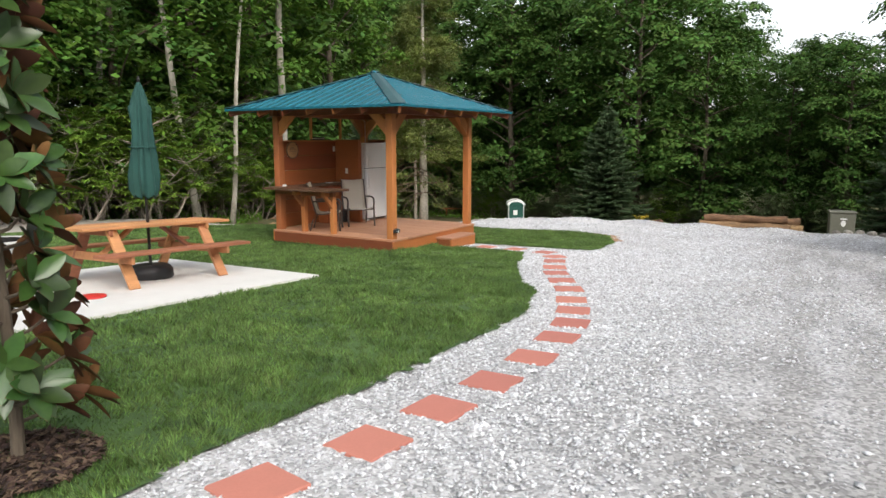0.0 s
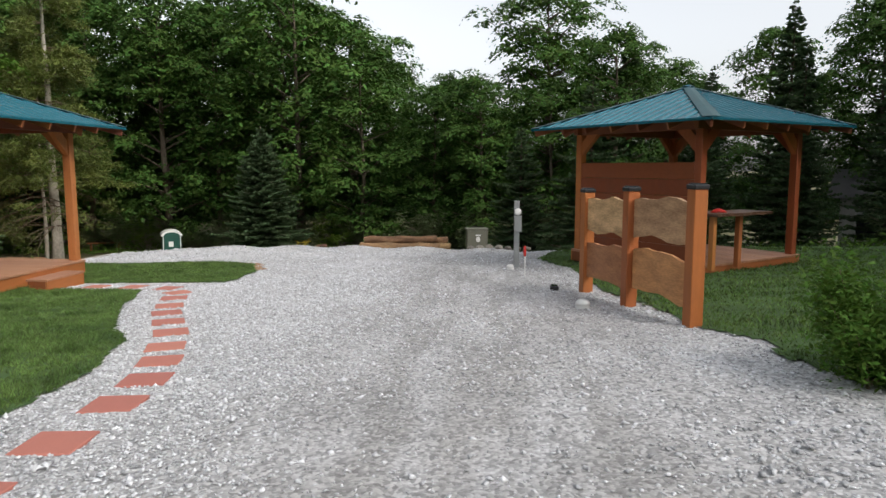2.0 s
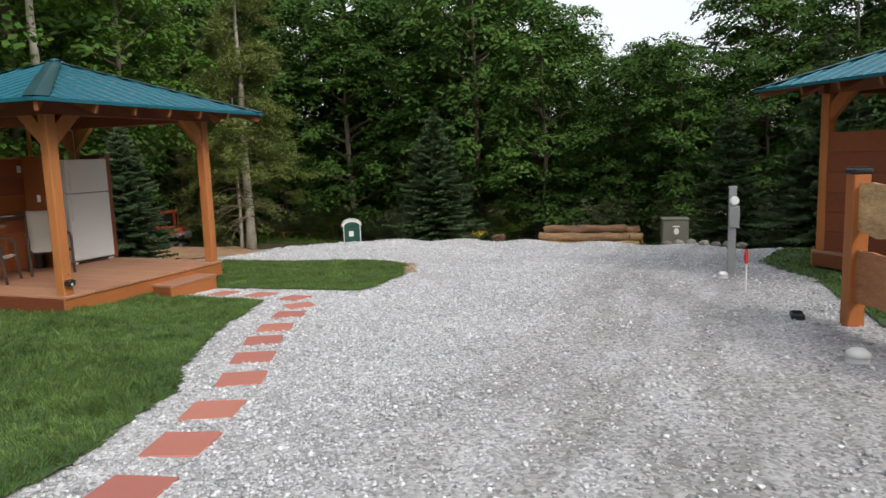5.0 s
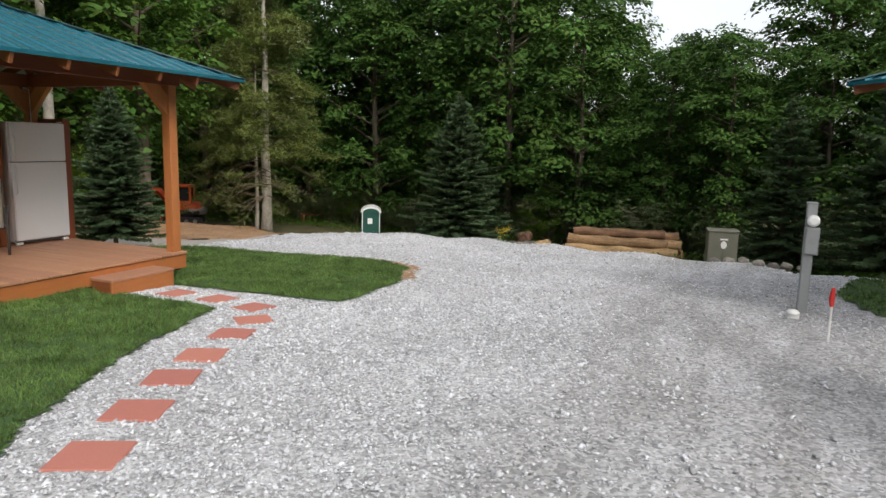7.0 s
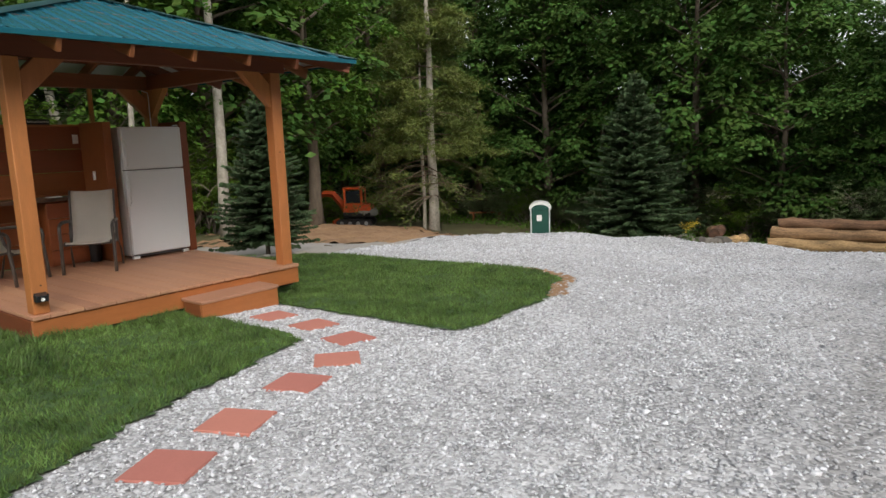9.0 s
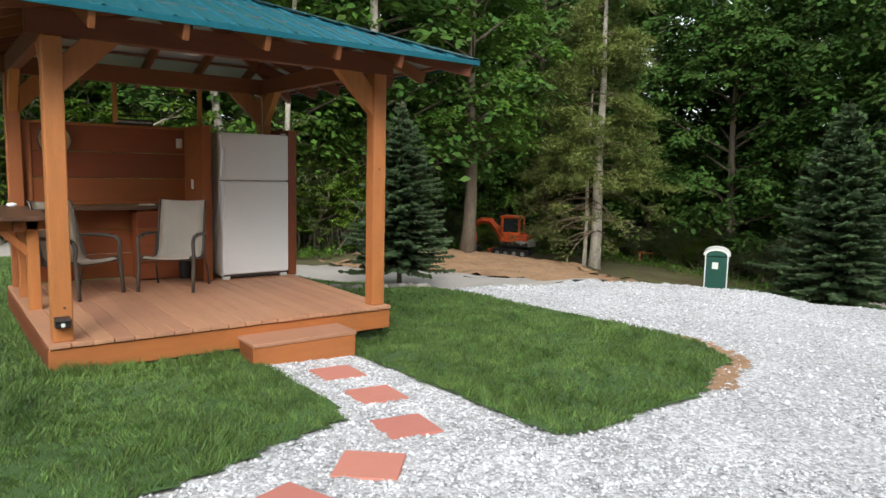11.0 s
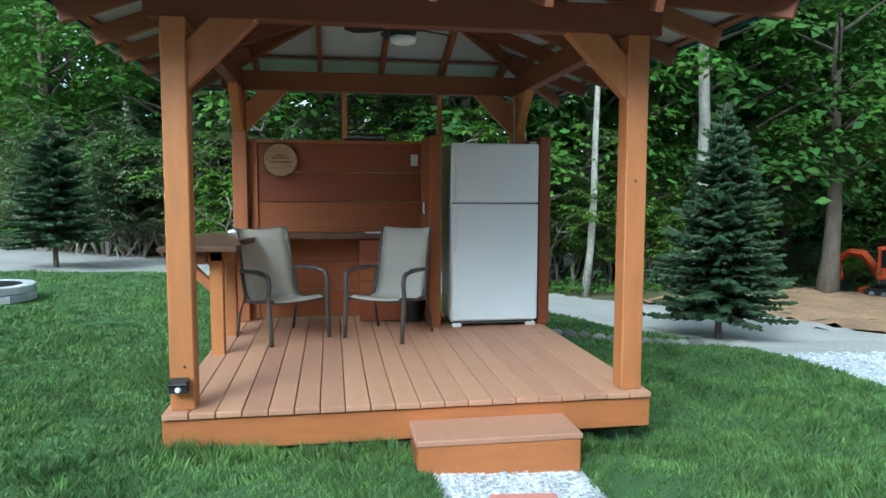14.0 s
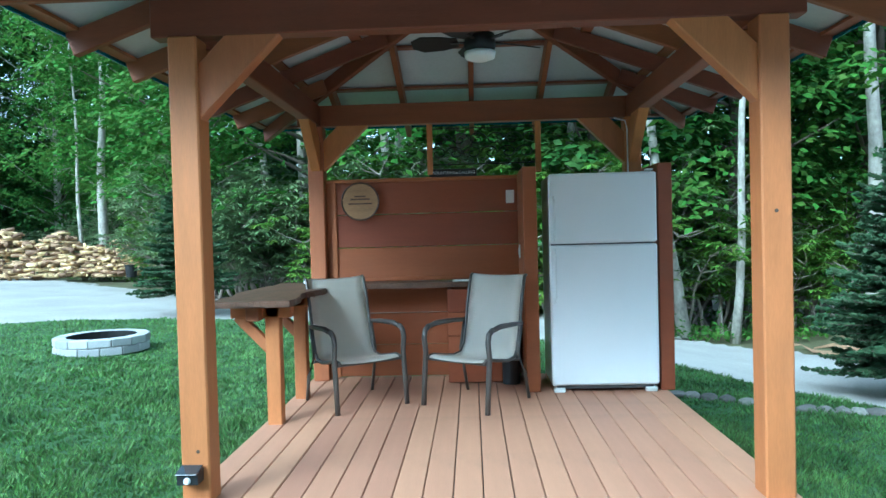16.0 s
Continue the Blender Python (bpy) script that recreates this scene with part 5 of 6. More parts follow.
spr3 = conifer(9, 6.6, 2.5, 0.21, NEEDLE, BARK, skirt=0.3, twig=0.44, dens=0.75, r0=0.12, droop=0.2, label="broad dark spruce behind the gravel's far edge")
place(spr3, 17.0, 1.7, 0, 0.76)
spr4 = conifer(12, 6.0, 2.0, 0.3, NEEDLE, BARK, skirt=0.3, twig=0.38, dens=0.6, r0=0.12, label="dark spruce among the woods behind the far pavilion")
place(spr4, 15.0, -10.5)
for i, (x, y, s) in enumerate(((17.5, -8.2, 0.85), (13.5, -13.5, 0.8), (26, 4.5, 1.1))):
    copy_thing(spr4, Matrix.Translation((x, y, at(x, y))) @ Matrix.Rotation(i * 1.3, 4, "Z") @ Matrix.Diagonal((s, s, s, 1)))


def white_pine(seed, height, r0):
    """A tall pine: bare dead boughs below, thin drooping green ones above."""
    rs = np.random.RandomState(seed)
    t = thing("pine_tree", Matrix.Identity(4), "tall pale-trunked pine with dead lower boughs and drooping needles", "tree")
    bm = bmesh.new()
    tube([(0.05 * math.sin(z), 0, z) for z in np.linspace(-0.4, height, 12)], [r0 * (1.2 if k == 0 else 1 - 0.075 * k) for k in range(12)], 12, bm)
    part("trunk", bm, BARK_P, t, smooth=True)
    dead = bmesh.new()
    cs = []
    z = 1.6
    while z < height - 0.4:
        u = z / height
        for k in range(4):
            a = rs.uniform(0, math.tau)
            ln = rs.uniform(2.0, 4.4) * (1.05 - 0.7 * u)
            d = np.array([math.cos(a), math.sin(a), rs.uniform(-0.1, 0.25)])
            pts = []
            for s in np.linspace(0, 1, 6):
                pts.append(np.array([d[0] * ln * s, d[1] * ln * s, z + ln * (d[2] * s - 0.38 * s * s)]))
            tube([tuple(p) for p in pts], [0.035, 0.028, 0.022, 0.016, 0.01, 0.004], 5, dead)
            for j in range(6):
                s = rs.uniform(0.42, 1)
                p = np.array([d[0] * ln * s, d[1] * ln * s, z + ln * (d[2] * s - 0.38 * s * s)])
                e = p + np.array([d[0] * 0.35, d[1] * 0.35, 0]) + rs.normal(0, 0.28, 3) + np.array([0, 0, -0.12])
                tube([tuple(p), tuple((p + e) / 2 + np.array([0, 0, 0.04])), tuple(e)], [0.009, 0.007, 0.003], 3, dead)
                if z > 3.0 or s > 0.75:
                    n = 75 if z > 3.6 else 22 if s > 0.55 else 6
                    w = rs.rand(n, 1)
                    cs.append(p + (e - p) * w + rs.normal(0, 0.22, (n, 3)) * np.array([1, 1, 0.4]))
        z += rs.uniform(0.42, 0.7)
    part("dead_wood", dead, TWIG, t, "bare grey-brown boughs")
    v, f = leaf_quads(np.concatenate(cs), 0.27, 0.17, rs, 0.8, 0.5)
    raw("needles", v, f, NEEDLE_P, t)
    return t


place(white_pine(3, 13.5, 0.27), 23.5, 14.7)
kp = white_pine(7, 11.0, 0.1)
place(kp, 23.25, 15.1)


# the woods: a few grown trees, each repeated with its own turn and size
KINDS = [broadleaf(1, 17, 2.6, 4.3, LEAF_A, BARK, 88, 280, 0.2, 0.24, "tall maple with layered yellow-green foliage"),
         broadleaf(2, 18, 3.6, 4.4, LEAF_A, BARK_P, 84, 280, 0.19, 0.22, "tall pale-trunked tree with light green foliage"),
         broadleaf(3, 14.5, 2.6, 4.4, LEAF_B, BARK, 72, 300, 0.23, 0.26, "large dark green oak with a full crown"),
         broadleaf(4, 13, 1.6, 3.7, LEAF_B, BARK, 62, 300, 0.22, 0.18, "dark green woodland tree branched low"),
         conifer(21, 13, 2.6, 0.42, NEEDLE, BARK, skirt=1.0, twig=0.55, dens=0.3, r0=0.16, droop=0.35, name="hemlock_tree", label="tall dark hemlock in the woods")]
KINDS[4]["group"] = "woodland trees"


def edge_of_woods(a):
    """Distance of the woods' edge from the middle of the yard, by direction in degrees."""
    return float(np.interp(a % 360, [0, 15, 30, 42, 51, 56, 64, 72, 90, 103, 109, 125, 140, 160, 200, 240, 262, 280, 300, 320, 335, 350, 360],
                           [28, 32, 40, 45, 40, 27, 22.5, 21, 20.5, 23, 36, 42, 42, 34, 30, 26, 22, 22, 24, 24, 24, 25, 28]))


rt = random.Random(11)
first = [True] * len(KINDS)
MID = (-2.0, -4.0)
for row, (gap, space) in enumerate(((0.0, 3.6), (4.2, 4.2), (9.5, 5.0), (14.5, 5.5))):
    a = 0.0
    while a < 360:
        r = edge_of_woods(a) + gap + rt.uniform(-1.2, 1.4)
        behind = 150 < a < 235
        left = 60 < a < 150
        if not (behind and row > 0) and not (left and row > 2):
            x, y = MID[0] + r * math.cos(radians(a)), MID[1] + r * math.sin(radians(a))
            pick = rt.random()
            kind = (0 if pick < 0.42 else 1 if pick < 0.72 else 3 if pick < 0.9 else 4) if left else (2 if pick < 0.5 else 3 if pick < 0.82 else 0 if pick < 0.9 else 4)
            s = rt.uniform(0.85, 1.15) * (1.0 if left and kind < 2 else 1.35 if left else 1.22 if 20 < a < 33 else 1.32 if 18 < a <= 60 else 1.1 if 8 < a <= 18 else 0.92)
            if kind < 2 and not left:
                s *= 0.78
            if a > 350 or a < 0.8:
                s *= 0.63 + 0.03 * row
            elif a > 325:
                s *= 0.8
            elif a < 9:
                s *= 0.95
            if not (15 < x < 27 and -30 < y < -15 and row < 2):
                m = Matrix.Translation((x, y, at(x, y, -0.1))) @ Matrix.Rotation(rt.uniform(0, 6.28), 4, "Z") @ Matrix.Diagonal((s, s, s * rt.uniform(0.92, 1.12), 1))
                if first[kind]:
                    KINDS[kind].matrix_world = m
                    first[kind] = False
                else:
                    o = copy_thing(KINDS[kind], m)
                    o.matrix_basis = m
        a += math.degrees(space * rt.uniform(0.8, 1.2) / r) * (2.0 if behind else 1.0)
place_maple = broadleaf(31, 13, 4.2, 3.6, LEAF_A, BARK, 44, 240, 0.22, 0.3, "thick-trunked maple beside the excavator with bare low limbs")
place(place_maple, 17.3, 16.2)
crown_oak = copy_thing(KINDS[2], Matrix.Identity(4))
place(crown_oak, 27.5, -10.0, 2.0, 0.95)

for x, y, f, w in ((15.5, -17.5, 0.55, 0.3), (18.0, -15.2, 0.55, 1.4), (14.2, -20.8, 0.72, 2.2), (20.5, -19.0, 0.8, 3.0), (17.0, -21.5, 0.75, 4.1), (11.5, -22.5, 0.7, 5.0)):
    place(copy_thing(KINDS[4], Matrix.Identity(4)), x, y, w, f)

# pale slim trunks that stand clear at the edge of the woods
rp = np.random.RandomState(17)
for i, (x, y, h, r) in enumerate(((7.45, 12.7, 12, 0.1), (6.47, 13.4, 13, 0.15), (-0.6, 15.6, 13, 0.17), (3.7, 15.2, 12, 0.14), (11.2, 13.7, 15, 0.2), (-0.75, 15.2, 12, 0.15), (-3.5, 16.9, 13, 0.18), (-14.6, 26.0, 12, 0.24), (-15.6, 26.2, 11, 0.1), (2.4, 19.5, 13, 0.16), (-5.2, 20, 12, 0.16))):
    t = thing("slim_tree", Matrix.Translation((x, y, at(x, y, -0.1))), "slim pale-barked tree trunk at the woods' edge", "tree", "slim pale trunks")
    bm = bmesh.new()
    ln = rp.normal(0, 0.055, 2)
    tube([(ln[0] * z + 0.06 * math.sin(0.9 * z + i), ln[1] * z, z) for z in np.linspace(-0.2, h, 10)], [r * (1.25 if k == 0 else 1 - 0.08 * k) for k in range(10)], 9, bm)
    part("trunk", bm, BARK_P, t, smooth=True)
    cs = [np.array([ln[0] * z, ln[1] * z, z]) + rp.normal(0, 1, 3) * np.array([1.3, 1.3, 0.5]) + rp.normal(0, 0.35, (60, 3)) for z in np.linspace(h * 0.45, h, 16)]
    v, f = leaf_quads(np.concatenate(cs), 0.26, 0.6, rp, 0.5, 0.3)
    raw("crown", v, f, LEAF_A, t)


def shrub(seed, h, w, mat, n, size, stems, name, label, group, twig=TWIG):
    rs = np.random.RandomState(seed)
    t = thing(name, Matrix.Identity(4), label, "shrub", group)
    bm = bmesh.new()
    cs = []
    for k in range(stems):
        a = rs.uniform(0, math.tau)
        d = np.array([math.cos(a) * rs.uniform(0.2, 0.8), math.sin(a) * rs.uniform(0.2, 0.8), 1.0])
        pts = limb(bm, (rs.normal(0, 0.15 * w), rs.normal(0, 0.15 * w), -0.1), d / np.linalg.norm(d), h * rs.uniform(0.7, 1.15), 0.022 * h / 2 + 0.008, rs, 0.5, 0.2)
        for p in pts[2:]:
            m = n // (stems * 4)
            q = rs.normal(size=(m, 3)) * np.array([0.15 * w, 0.15 * w, 0.12 * h])
            cs.append(np.array(p) + q)
    part("woody_base", bm, twig, t)
    c = np.concatenate(cs)
    c = c[c[:, 2] > 0.03 * h]
    v, f = leaf_quads(c, size, 0.4, rs, 0.7, 0.3)
    raw("foliage", v, f, mat, t)
    return t


def thicket_bush(seed, h, mat):
    """A tall rhododendron: bare forking stems below, whorls of long leaves at the ends of the twigs."""
    rs = np.random.RandomState(seed)
    t = thing("rhododendron_bush", Matrix.Identity(4), "tall rhododendron bush with pale bare stems at the woods' edge", "shrub", "bushes at the woods' edge")
    bm = bmesh.new()
    cs, ax = [], []
    for k in range(13):
        a = k * 2.4 + rs.normal(0, 0.3)
        d = np.array([math.cos(a) * rs.uniform(0.15, 0.75), math.sin(a) * rs.uniform(0.15, 0.75), 1.0])
        pts = limb(bm, (rs.normal(0, 0.25), rs.normal(0, 0.25), -0.1), d / np.linalg.norm(d), h * rs.uniform(0.55, 1.0), 0.034, rs, 0.55, 0.15)
        for p in pts[2:]:
            for j in range(3):
                b = rs.uniform(0, math.tau)
                e = np.array([math.cos(b), math.sin(b), rs.uniform(0.1, 0.9)])
                ln = rs.uniform(0.3, 0.75)
                tip = np.array(p) + e * ln
                tube([tuple(p), tuple((np.array(p) + tip) / 2 + rs.normal(0, 0.04, 3)), tuple(tip)], [0.014, 0.01, 0.006], 4, bm)
                for w in range(5):
                    c = tip + rs.normal(0, 0.16, 3) * (w > 0)
                    n = 9
                    an = np.arange(n) * math.tau / n + rs.rand()
                    dr = np.stack([np.cos(an), np.sin(an), rs.uniform(-0.45, 0.35, n)], 1)
                    cs.append((np.repeat(c[None], n, 0), dr))
    part("woody_base", bm, STEM, t)
    c, dr = np.concatenate([q[0] for q in cs]), np.concatenate([q[1] for q in cs])
    dr /= np.linalg.norm(dr, axis=1, keepdims=True)
    sd = np.cross(dr, [0, 0, 1.0])
    L = rs.uniform(0.11, 0.2, len(c))[:, None]
    v = np.stack([c, c + dr * L * 0.55 + sd * L * 0.17 + [0, 0, 0.01], c + dr * L - [0, 0, 0.025], c + dr * L * 0.55 - sd * L * 0.17 + [0, 0, 0.01]], 1).reshape(-1, 3)
    raw("foliage", v, np.arange(len(v)).reshape(-1, 4), mat, t)
    return t


RHODO = [thicket_bush(41, 2.7, LEAF_C), thicket_bush(42, 2.5, LEAF_C), thicket_bush(43, 2.6, LEAF_Y)]
fr_ = [True] * 3
a = 0.0
while a < 360:
    r = edge_of_woods(a) - (rt.uniform(1.0, 2.8) if 53 < a < 112 else rt.uniform(0.3, 2.0))
    if not 160 < a < 225:
        x, y = MID[0] + r * math.cos(radians(a)), MID[1] + r * math.sin(radians(a))
        if not (15 < x < 27 and -30 < y < -15):
            k = rt.choice((0, 2, 2, 2)) if 50 < a < 80 else rt.randrange(3)
            s = rt.uniform(1.1, 1.65) if 53 < a < 112 else rt.uniform(0.6, 1.1)
            m = Matrix.Translation((x, y, at(x, y, -0.05))) @ Matrix.Rotation(rt.uniform(0, 6), 4, "Z") @ Matrix.Diagonal((s, s, s, 1))
            if fr_[k]:
                RHODO[k].matrix_world = m
                fr_[k] = False
            else:
                copy_thing(RHODO[k], m).matrix_basis = m
    a += math.degrees(rt.uniform(1.2, 2.2) / r) * (0.6 if 53 < a < 112 else 1.0)

bush = shrub(61, 1.25, 0.95, LEAF_A, 9500, 0.08, 12, "garden_shrub", "dense bright green garden shrub at the lawn's edge", "")
place(bush, -3.72, -10.2, 0, 0.72)


# magnolia with stiff glossy leaves, rust-brown beneath
mag = thing("magnolia_tree", Matrix.Translation((-8.37, -3.70, at(-8.37, -3.70))), "young magnolia with glossy leaves, rust-brown beneath, in a mulch bed", "tree")
rs = np.random.RandomState(71)
bm = bmesh.new()
tube([(0.01 * math.sin(4 * z), 0.01 * math.cos(3 * z), z) for z in np.linspace(-0.1, 2.6, 9)], [0.035, 0.032, 0.03, 0.027, 0.023, 0.019, 0.014, 0.01, 0.005], 9, bm)
tips = []
for k in range(58):
    z = 0.28 + 2.3 * (k / 58) ** 0.95
    a = k * 2.4 + rs.normal(0, 0.2)
    ln = rs.uniform(0.16, 0.33) * (1.15 - 0.28 * z)
    d = np.array([math.cos(a), math.sin(a), rs.uniform(0.15, 0.7)])
    d /= np.linalg.norm(d)
    p0 = np.array([0, 0, z - 0.05])
    p1 = p0 + d * ln
    tube([tuple(p0), tuple((p0 + p1) / 2 + np.array([0, 0, -0.02])), tuple(p1)], [0.011, 0.009, 0.006], 6, bm)
    tips.append((p1, d))
    if ln > 0.3:
        tips.append((p0 + d * ln * 0.6, d))
part("trunk", bm, BARK, mag)
topv, topf, botv, botf = [], [], [], []
for p, d in tips:
    for j in range(9):
        a = j * 2.4 + rs.rand()
        side = np.cross(d, [0, 0, 1])
        side /= np.linalg.norm(side)
        up = np.cross(side, d)
        ld = d * rs.uniform(0.15, 0.9) + (math.cos(a) * side + math.sin(a) * up) * rs.uniform(0.6, 1.0)
        ld /= np.linalg.norm(ld)
        nrm = d - ld * (d @ ld)
        nrm = nrm / (np.linalg.norm(nrm) + 1e-6) + np.array([0, 0, 0.25])
        nrm /= np.linalg.norm(nrm)
        sd = np.cross(nrm, ld)
        L, W = rs.uniform(0.15, 0.23), rs.uniform(0.035, 0.052)
        rows = [(0.0, 0.1), (0.25, 0.8), (0.55, 1.0), (0.85, 0.55), (1.0, 0.02)]
        n0 = len(topv)
        for s, w in rows:
            c = p + ld * L * s - np.array([0, 0, 0.12 * L * s * s])
            for e in (-1, 0, 1):
                v = c + sd * W * w * e + nrm * (0.012 * abs(e) * w)
                topv.append(v)
                botv.append(v - nrm * 0.0025)
        for i in range(4):
            for e in range(2):
                q = (n0 + 3 * i + e, n0 + 3 * i + e + 1, n0 + 3 * i + e + 4, n0 + 3 * i + e + 3)
                topf.append(q)
                botf.append(q[::-1])
raw("leaves", topv, topf, LEAF_M, mag)
ob = raw("leaf_felt", botv, botf, LEAF_MB, mag)
ob["label"] = "rust-brown felted leaf undersides"

# a clump of yellow flowers beside the stone heap
rs = np.random.RandomState(77)
gold = thing("flower_clump", Matrix.Translation((19.7, 0.95, at(19.7, 0.95))), "clump of small yellow flowers growing beside the stone heap", "flowers")
bm = bmesh.new()
heads = []
for k in range(14):
    e = np.array([rs.normal(0, 0.14), rs.normal(0, 0.14), rs.uniform(0.45, 0.75)])
    tube([(e[0] * 0.3, e[1] * 0.3, -0.05), (e[0] * 0.7, e[1] * 0.7, e[2] * 0.6), tuple(e)], [0.006, 0.005, 0.003], 4, bm)
    heads.append(e + rs.normal(0, 0.05, (16, 3)))
part("stems", bm, LEAF_C, gold)
v, f = leaf_quads(np.concatenate(heads), 0.05, 0.8, rs, 0.6)
tagged(raw("petals", v, f, YELLOW, gold), "many small yellow petals", kind="stuff")
c = np.stack([rs.normal(0, 0.16, 160), rs.normal(0, 0.16, 160), rs.uniform(0.02, 0.45, 160)], 1)
v, f = leaf_quads(c, 0.12, 0.35, rs, 0.7, 0.2)
raw("leaves", v, f, LEAF_A, gold)

# mulch ring: chips
rs = np.random.RandomState(5)
n = 2600
rr, aa = 0.42 * np.sqrt(rs.rand(n)), rs.uniform(0, math.tau, n)
cx, cy = -8.42 + rr * np.cos(aa), -3.72 + rr * np.sin(aa)
c = np.stack([cx, cy, land(cx, cy) + 0.05 + 0.02 * rs.rand(n)], 1)
v, f = leaf_quads(c, 0.06, 0.35, rs, 0.5)
tagged(raw("bark_mulch", v, f, MULCH), "dark brown bark mulch around the magnolia", "mulch", kind="stuff")

# backdrop sheet far behind the trees, coloured near-black for the woods' inner shade
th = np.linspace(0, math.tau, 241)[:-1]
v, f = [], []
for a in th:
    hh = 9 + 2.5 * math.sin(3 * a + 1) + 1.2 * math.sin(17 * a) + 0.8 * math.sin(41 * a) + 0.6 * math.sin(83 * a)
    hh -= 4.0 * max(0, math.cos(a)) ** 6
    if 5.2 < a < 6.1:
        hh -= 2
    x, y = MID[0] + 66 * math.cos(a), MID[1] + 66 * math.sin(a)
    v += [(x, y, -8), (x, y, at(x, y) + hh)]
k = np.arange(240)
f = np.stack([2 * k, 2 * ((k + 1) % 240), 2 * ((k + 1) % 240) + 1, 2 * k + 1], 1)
tagged(raw("backdrop_woods", v, f, WOODS), "backdrop sheet coloured dark for the shade of the woods", "woods", kind="structure")


# low weeds and ferns over the forest floor
rs = np.random.RandomState(29)
n = 110000
aa = rs.uniform(0, 360, n)
rr = np.array([edge_of_woods(v) for v in aa]) - 5.5 + 9 * rs.rand(n) ** 1.2
wx, wy = MID[0] + rr * np.cos(np.radians(aa)), MID[1] + rr * np.sin(np.radians(aa))
ok = ~inside(ROAD_BACK, wx, wy) & ~inside(LAWN_LEFT, wx, wy) & ~inside(LAWN_RIGHT, wx, wy) & ~inside(GRAVEL_LOT, wx, wy) & ~((aa > 155) & (aa < 230))
ok &= (np.sin(0.8 * wx + 1.3) * np.sin(0.7 * wy) + rs.normal(0, 0.5, n) > -0.55) & ~(inside(DIRT_BANK, wx, wy) & (rs.rand(n) < 0.9))
wx, wy = wx[ok], wy[ok]
c = np.stack([wx, wy, land(wx, wy) - 0.05 + rs.gamma(1.6, 0.09, len(wx))], 1)
v, f = leaf_quads(c, 0.15, 0.42, rs, 0.8, 0.1)
tagged(raw("weeds", v, f, LEAF_A), "low green weeds and ferns under the trees", "weeds", kind="stuff")


# ---- grass blades and crushed stone ----
def near_walk(x, y):
    """Distance to the line of the stepping stones and the pavilion's front."""
    d = np.full(np.shape(x), 99.0)
    for (ax, ay), (bx, by) in (((-9, -5), (-3, -4.7)), ((-3, -4.7), (1.9, -2.0)), ((1.9, -2.0), (1.9, 0.0)), ((-3, -6), (1.5, -4))):
        ux, uy = bx - ax, by - ay
        s = np.clip(((x - ax) * ux + (y - ay) * uy) / (ux * ux + uy * uy), 0, 1)
        d = np.minimum(d, np.hypot(x - ax - s * ux, y - ay - s * uy))
    return d


def scatter(poly, count, rs, reach, others=()):
    """Random points in a polygon, thicker near the line that is walked."""
    px, py = [p[0] for p in poly], [p[1] for p in poly]
    out = []
    got = 0
    while got < count:
        x, y = rs.uniform(max(min(px), -14), max(px), 400000), rs.uniform(max(min(py), -16), min(max(py), 11), 400000)
        ok = inside(poly, x + wobble(x, y, 0.05), y + wobble(y, x, 0.05))
        for o in others:
            ok &= ~inside(o, x + wobble(x, y, 0.05), y + wobble(y, x, 0.05))
        ok &= rs.rand(len(x)) < 1 / (1 + (near_walk(x, y) / reach) ** 2)
        out.append(np.stack([x[ok], y[ok]], 1))
        got += ok.sum()
    return np.concatenate(out)[:count]


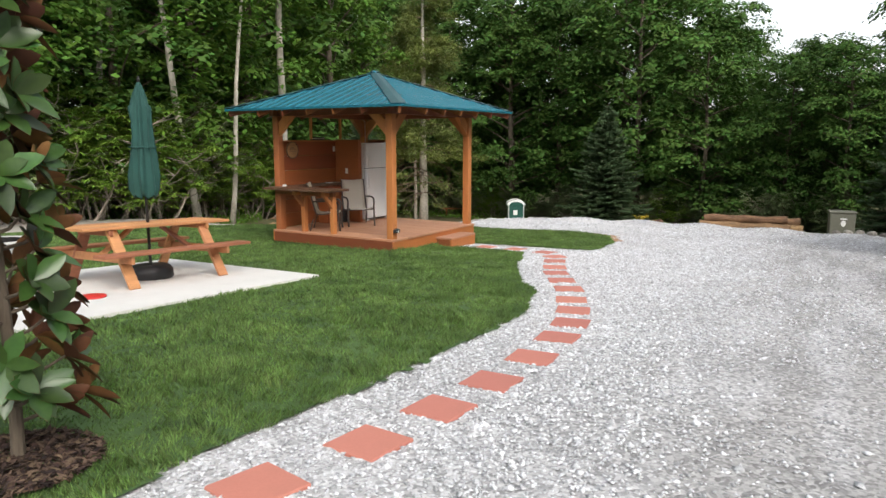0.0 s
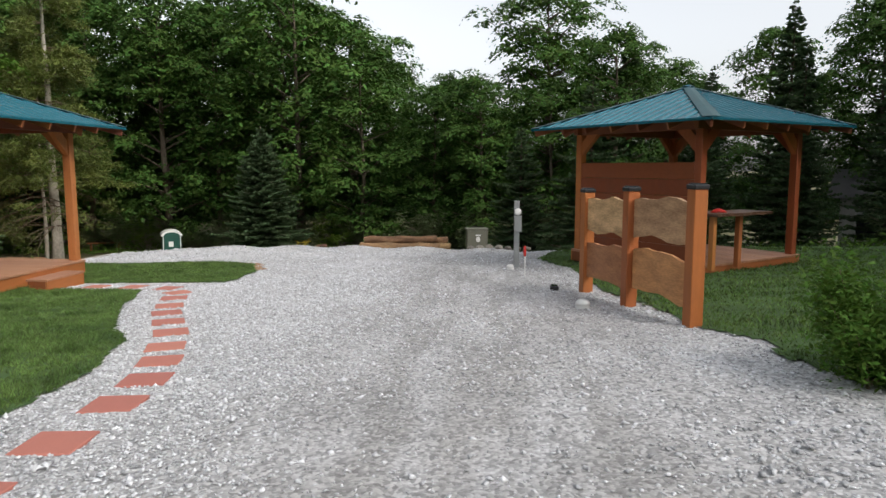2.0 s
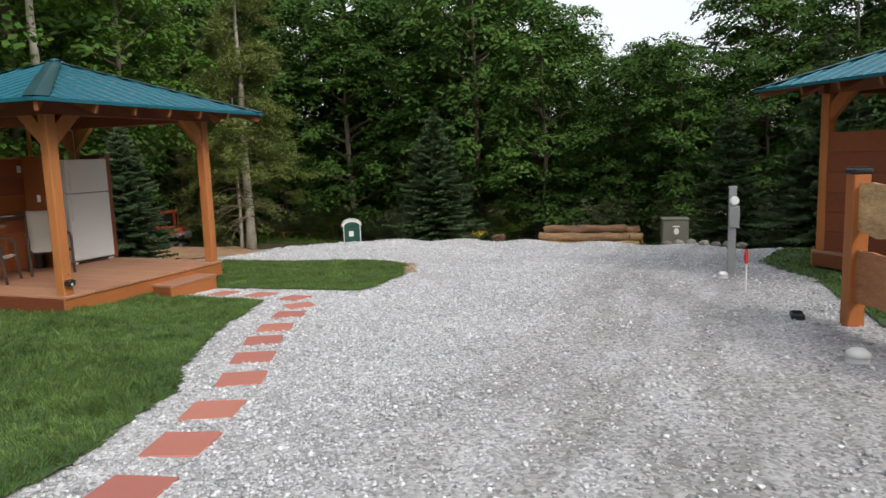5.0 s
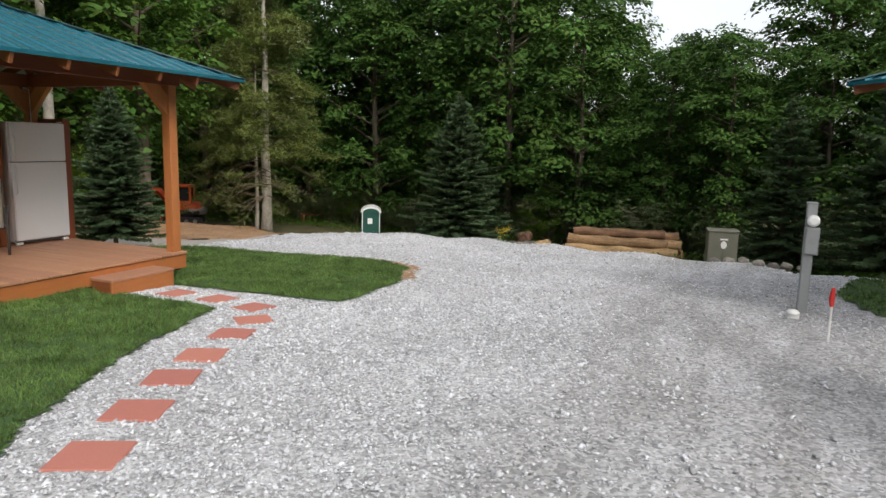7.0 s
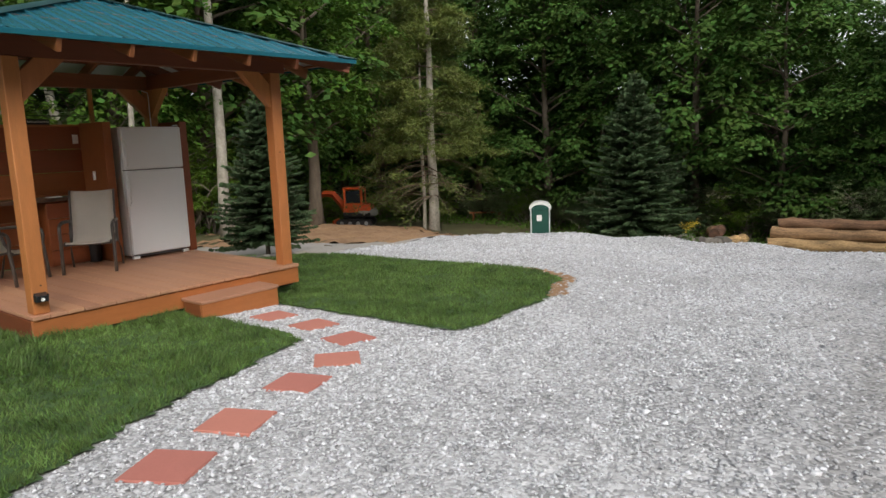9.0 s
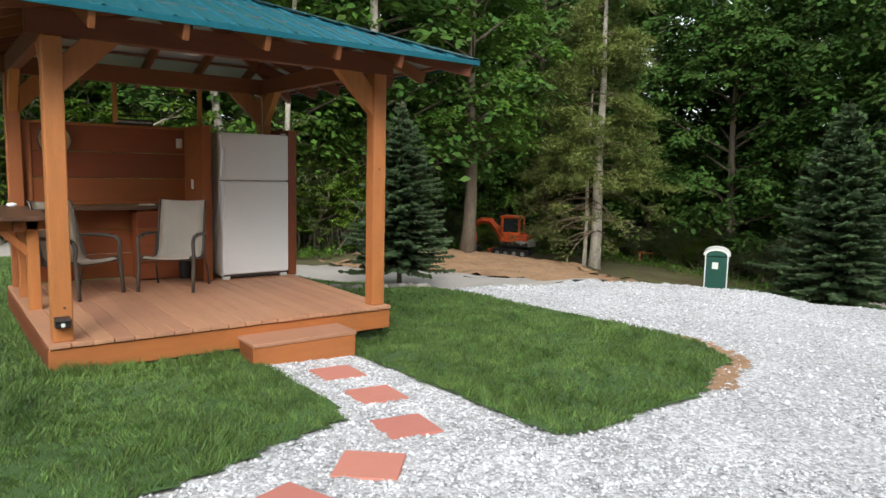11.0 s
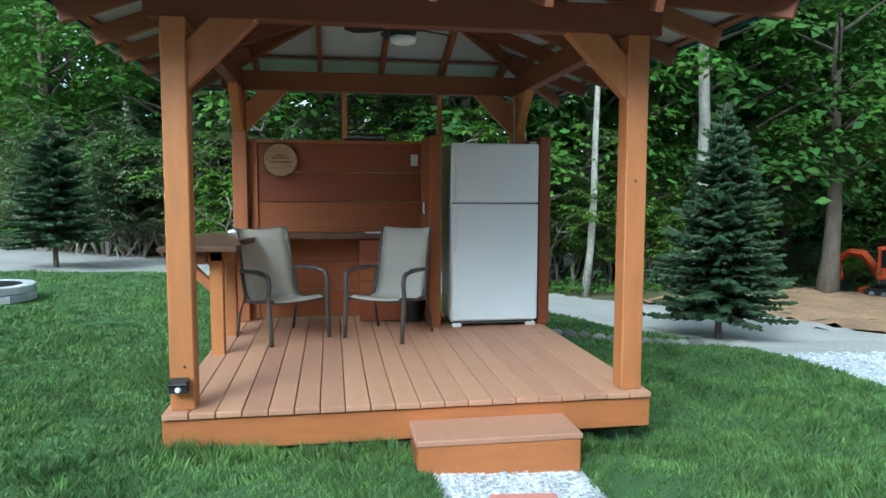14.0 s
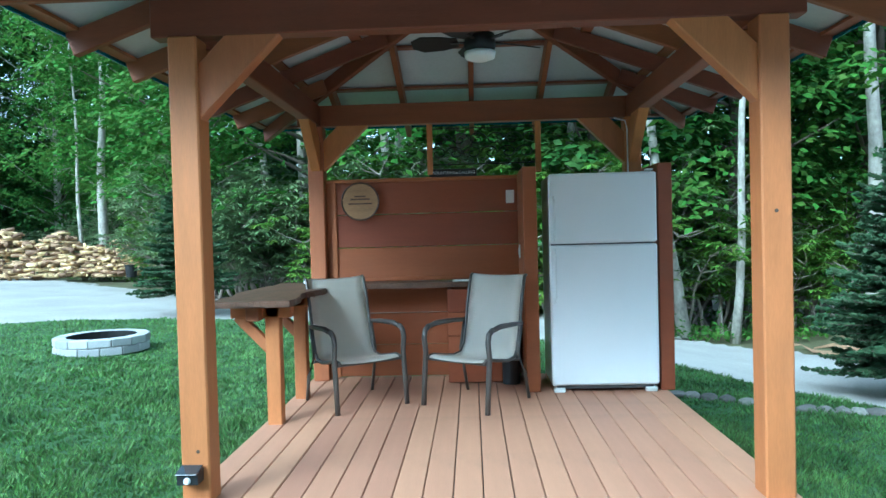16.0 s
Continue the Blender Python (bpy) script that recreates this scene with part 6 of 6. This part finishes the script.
rs = np.random.RandomState(91)
x0, y0, x1, y1 = PAD
for poly, count, lab in ((LAWN_LEFT, 500000, "short mown green grass blades of the main lawn"), (LAWN_RIGHT, 60000, "short mown green grass blades by the far pavilion")):
    p = scatter(poly, count, rs, 3.8 if poly is LAWN_LEFT else 8.0)
    keep = ~((p[:, 0] > x0) & (p[:, 0] < x1 + 0.08) & (p[:, 1] > y0) & (p[:, 1] < y1))
    keep &= ~((p[:, 0] > 0.02) & (p[:, 0] < 2.98) & (p[:, 1] > 0.03) & (p[:, 1] < 2.98))
    keep &= np.hypot(p[:, 0] + 8.42, p[:, 1] + 3.72) > 0.38
    keep &= np.hypot(p[:, 0] + 3.75, p[:, 1] - 6.2) > 0.64
    p = p[keep]
    if poly is LAWN_LEFT:      # longer tufts that the mower leaves along the deck's foot
        tx = np.concatenate([rs.uniform(-0.05, 1.42, 2600), rs.uniform(-0.12, -0.02, 2000), rs.uniform(2.42, 3.05, 900)])
        ty = np.concatenate([-0.02 - rs.gamma(1.5, 0.035, 2600), rs.uniform(0, 2.9, 2000), -0.02 - rs.gamma(1.5, 0.035, 900)])
        p = np.concatenate([p, np.stack([tx, ty], 1)])
    n = len(p)
    far = near_walk(p[:, 0], p[:, 1])
    hgt = rs.uniform(0.025, 0.052, n) * (1 + 0.35 * np.sin(3 * p[:, 0]) * np.sin(2.3 * p[:, 1]))
    if poly is LAWN_LEFT:
        hgt[-5500:] *= rs.uniform(1.2, 2.6, 5500)
    wid = (0.0035 + 0.0012 * np.clip(far, 0, 8)) * rs.uniform(0.7, 1.3, n)
    a = rs.uniform(0, math.tau, n)
    z = land(p[:, 0], p[:, 1]) + 0.015
    tuft = np.sin(17 * p[:, 0] + 5 * np.sin(4.1 * p[:, 1])) * np.sin(15 * p[:, 1] + 4 * np.sin(3.7 * p[:, 0])) + 0.7 * np.sin(6.3 * p[:, 0] - 4.4 * p[:, 1]) * np.sin(5.2 * p[:, 1] + 2.9 * p[:, 0])
    hgt *= 1 + 0.32 * tuft
    lean = hgt * rs.uniform(0.2, 1.1, n)
    b = 2.6 * tuft + 1.7 * np.sin(2.3 * p[:, 0] + 1.1 * p[:, 1]) + rs.normal(0, 0.9, n)
    v = np.stack([np.stack([p[:, 0] - wid * np.cos(a), p[:, 1] - wid * np.sin(a), z], 1), np.stack([p[:, 0] + wid * np.cos(a), p[:, 1] + wid * np.sin(a), z], 1),
                  np.stack([p[:, 0] + lean * np.cos(b), p[:, 1] + lean * np.sin(b), z + hgt], 1)], 1).reshape(-1, 3)
    tagged(raw("grass", v, np.arange(3 * n).reshape(-1, 3), BLADE), lab, "grass", kind="stuff")

p = scatter(GRAVEL_LOT, 170000, rs, 4.4, (LAWN_LEFT, LAWN_RIGHT))
keep = np.ones(len(p), bool)
for px, py, pa in PAVERS:
    ca, sa = math.cos(radians(-pa)), math.sin(radians(-pa))
    u, w = (p[:, 0] - px) * ca + (p[:, 1] - py) * sa, -(p[:, 0] - px) * sa + (p[:, 1] - py) * ca
    keep &= ~((np.abs(u) < 0.185) & (np.abs(w) < 0.185))
p = p[keep]
n = len(p)
far = near_walk(p[:, 0], p[:, 1])
keep = rs.rand(n) < np.clip(1.15 - 0.35 * np.clip(far - 0.6, 0, 2) + 0.5 * np.sin(0.9 * p[:, 0] + 1.4 * p[:, 1]) * np.sin(1.7 * p[:, 0] - 0.5 * p[:, 1]), 0.3, 1)
keep &= rs.rand(n) > 0.7 * np.clip(1.8 - np.abs(p[:, 1] + 7.3 - 0.05 * p[:, 0]) * 0.9, 0, 1)
p, far = p[keep], far[keep]
n = len(p)
r = rs.gamma(4, 0.002, n) * (1 + 0.06 * np.clip(far, 0, 6)) + 0.003
base = np.array([(1, 0, 0), (0, 1, 0), (-1, 0, 0), (0, -1, 0), (0, 0, 0.55), (0, 0, -0.6)], float)
jit = base[None] * r[:, None, None] * rs.uniform(0.6, 1.35, (n, 6, 1)) + rs.normal(0, 0.22, (n, 6, 3)) * r[:, None, None]
a = rs.uniform(0, math.tau, n)
ca, sa = np.cos(a)[:, None], np.sin(a)[:, None]
v = np.stack([jit[:, :, 0] * ca - jit[:, :, 1] * sa, jit[:, :, 0] * sa + jit[:, :, 1] * ca, jit[:, :, 2]], 2)
v += np.stack([p[:, 0], p[:, 1], land(p[:, 0], p[:, 1]) + 0.008 - 0.02 * r], 1)[:, None]
tri = np.array([(0, 1, 4), (1, 2, 4), (2, 3, 4), (3, 0, 4), (1, 0, 5), (2, 1, 5), (3, 2, 5), (0, 3, 5)])
f = (np.arange(n)[:, None, None] * 6 + tri[None]).reshape(-1, 3)
tagged(raw("gravel_stones", v.reshape(-1, 3), f, STONE), "loose pale grey crushed stones of the drive", "gravel", kind="stuff")
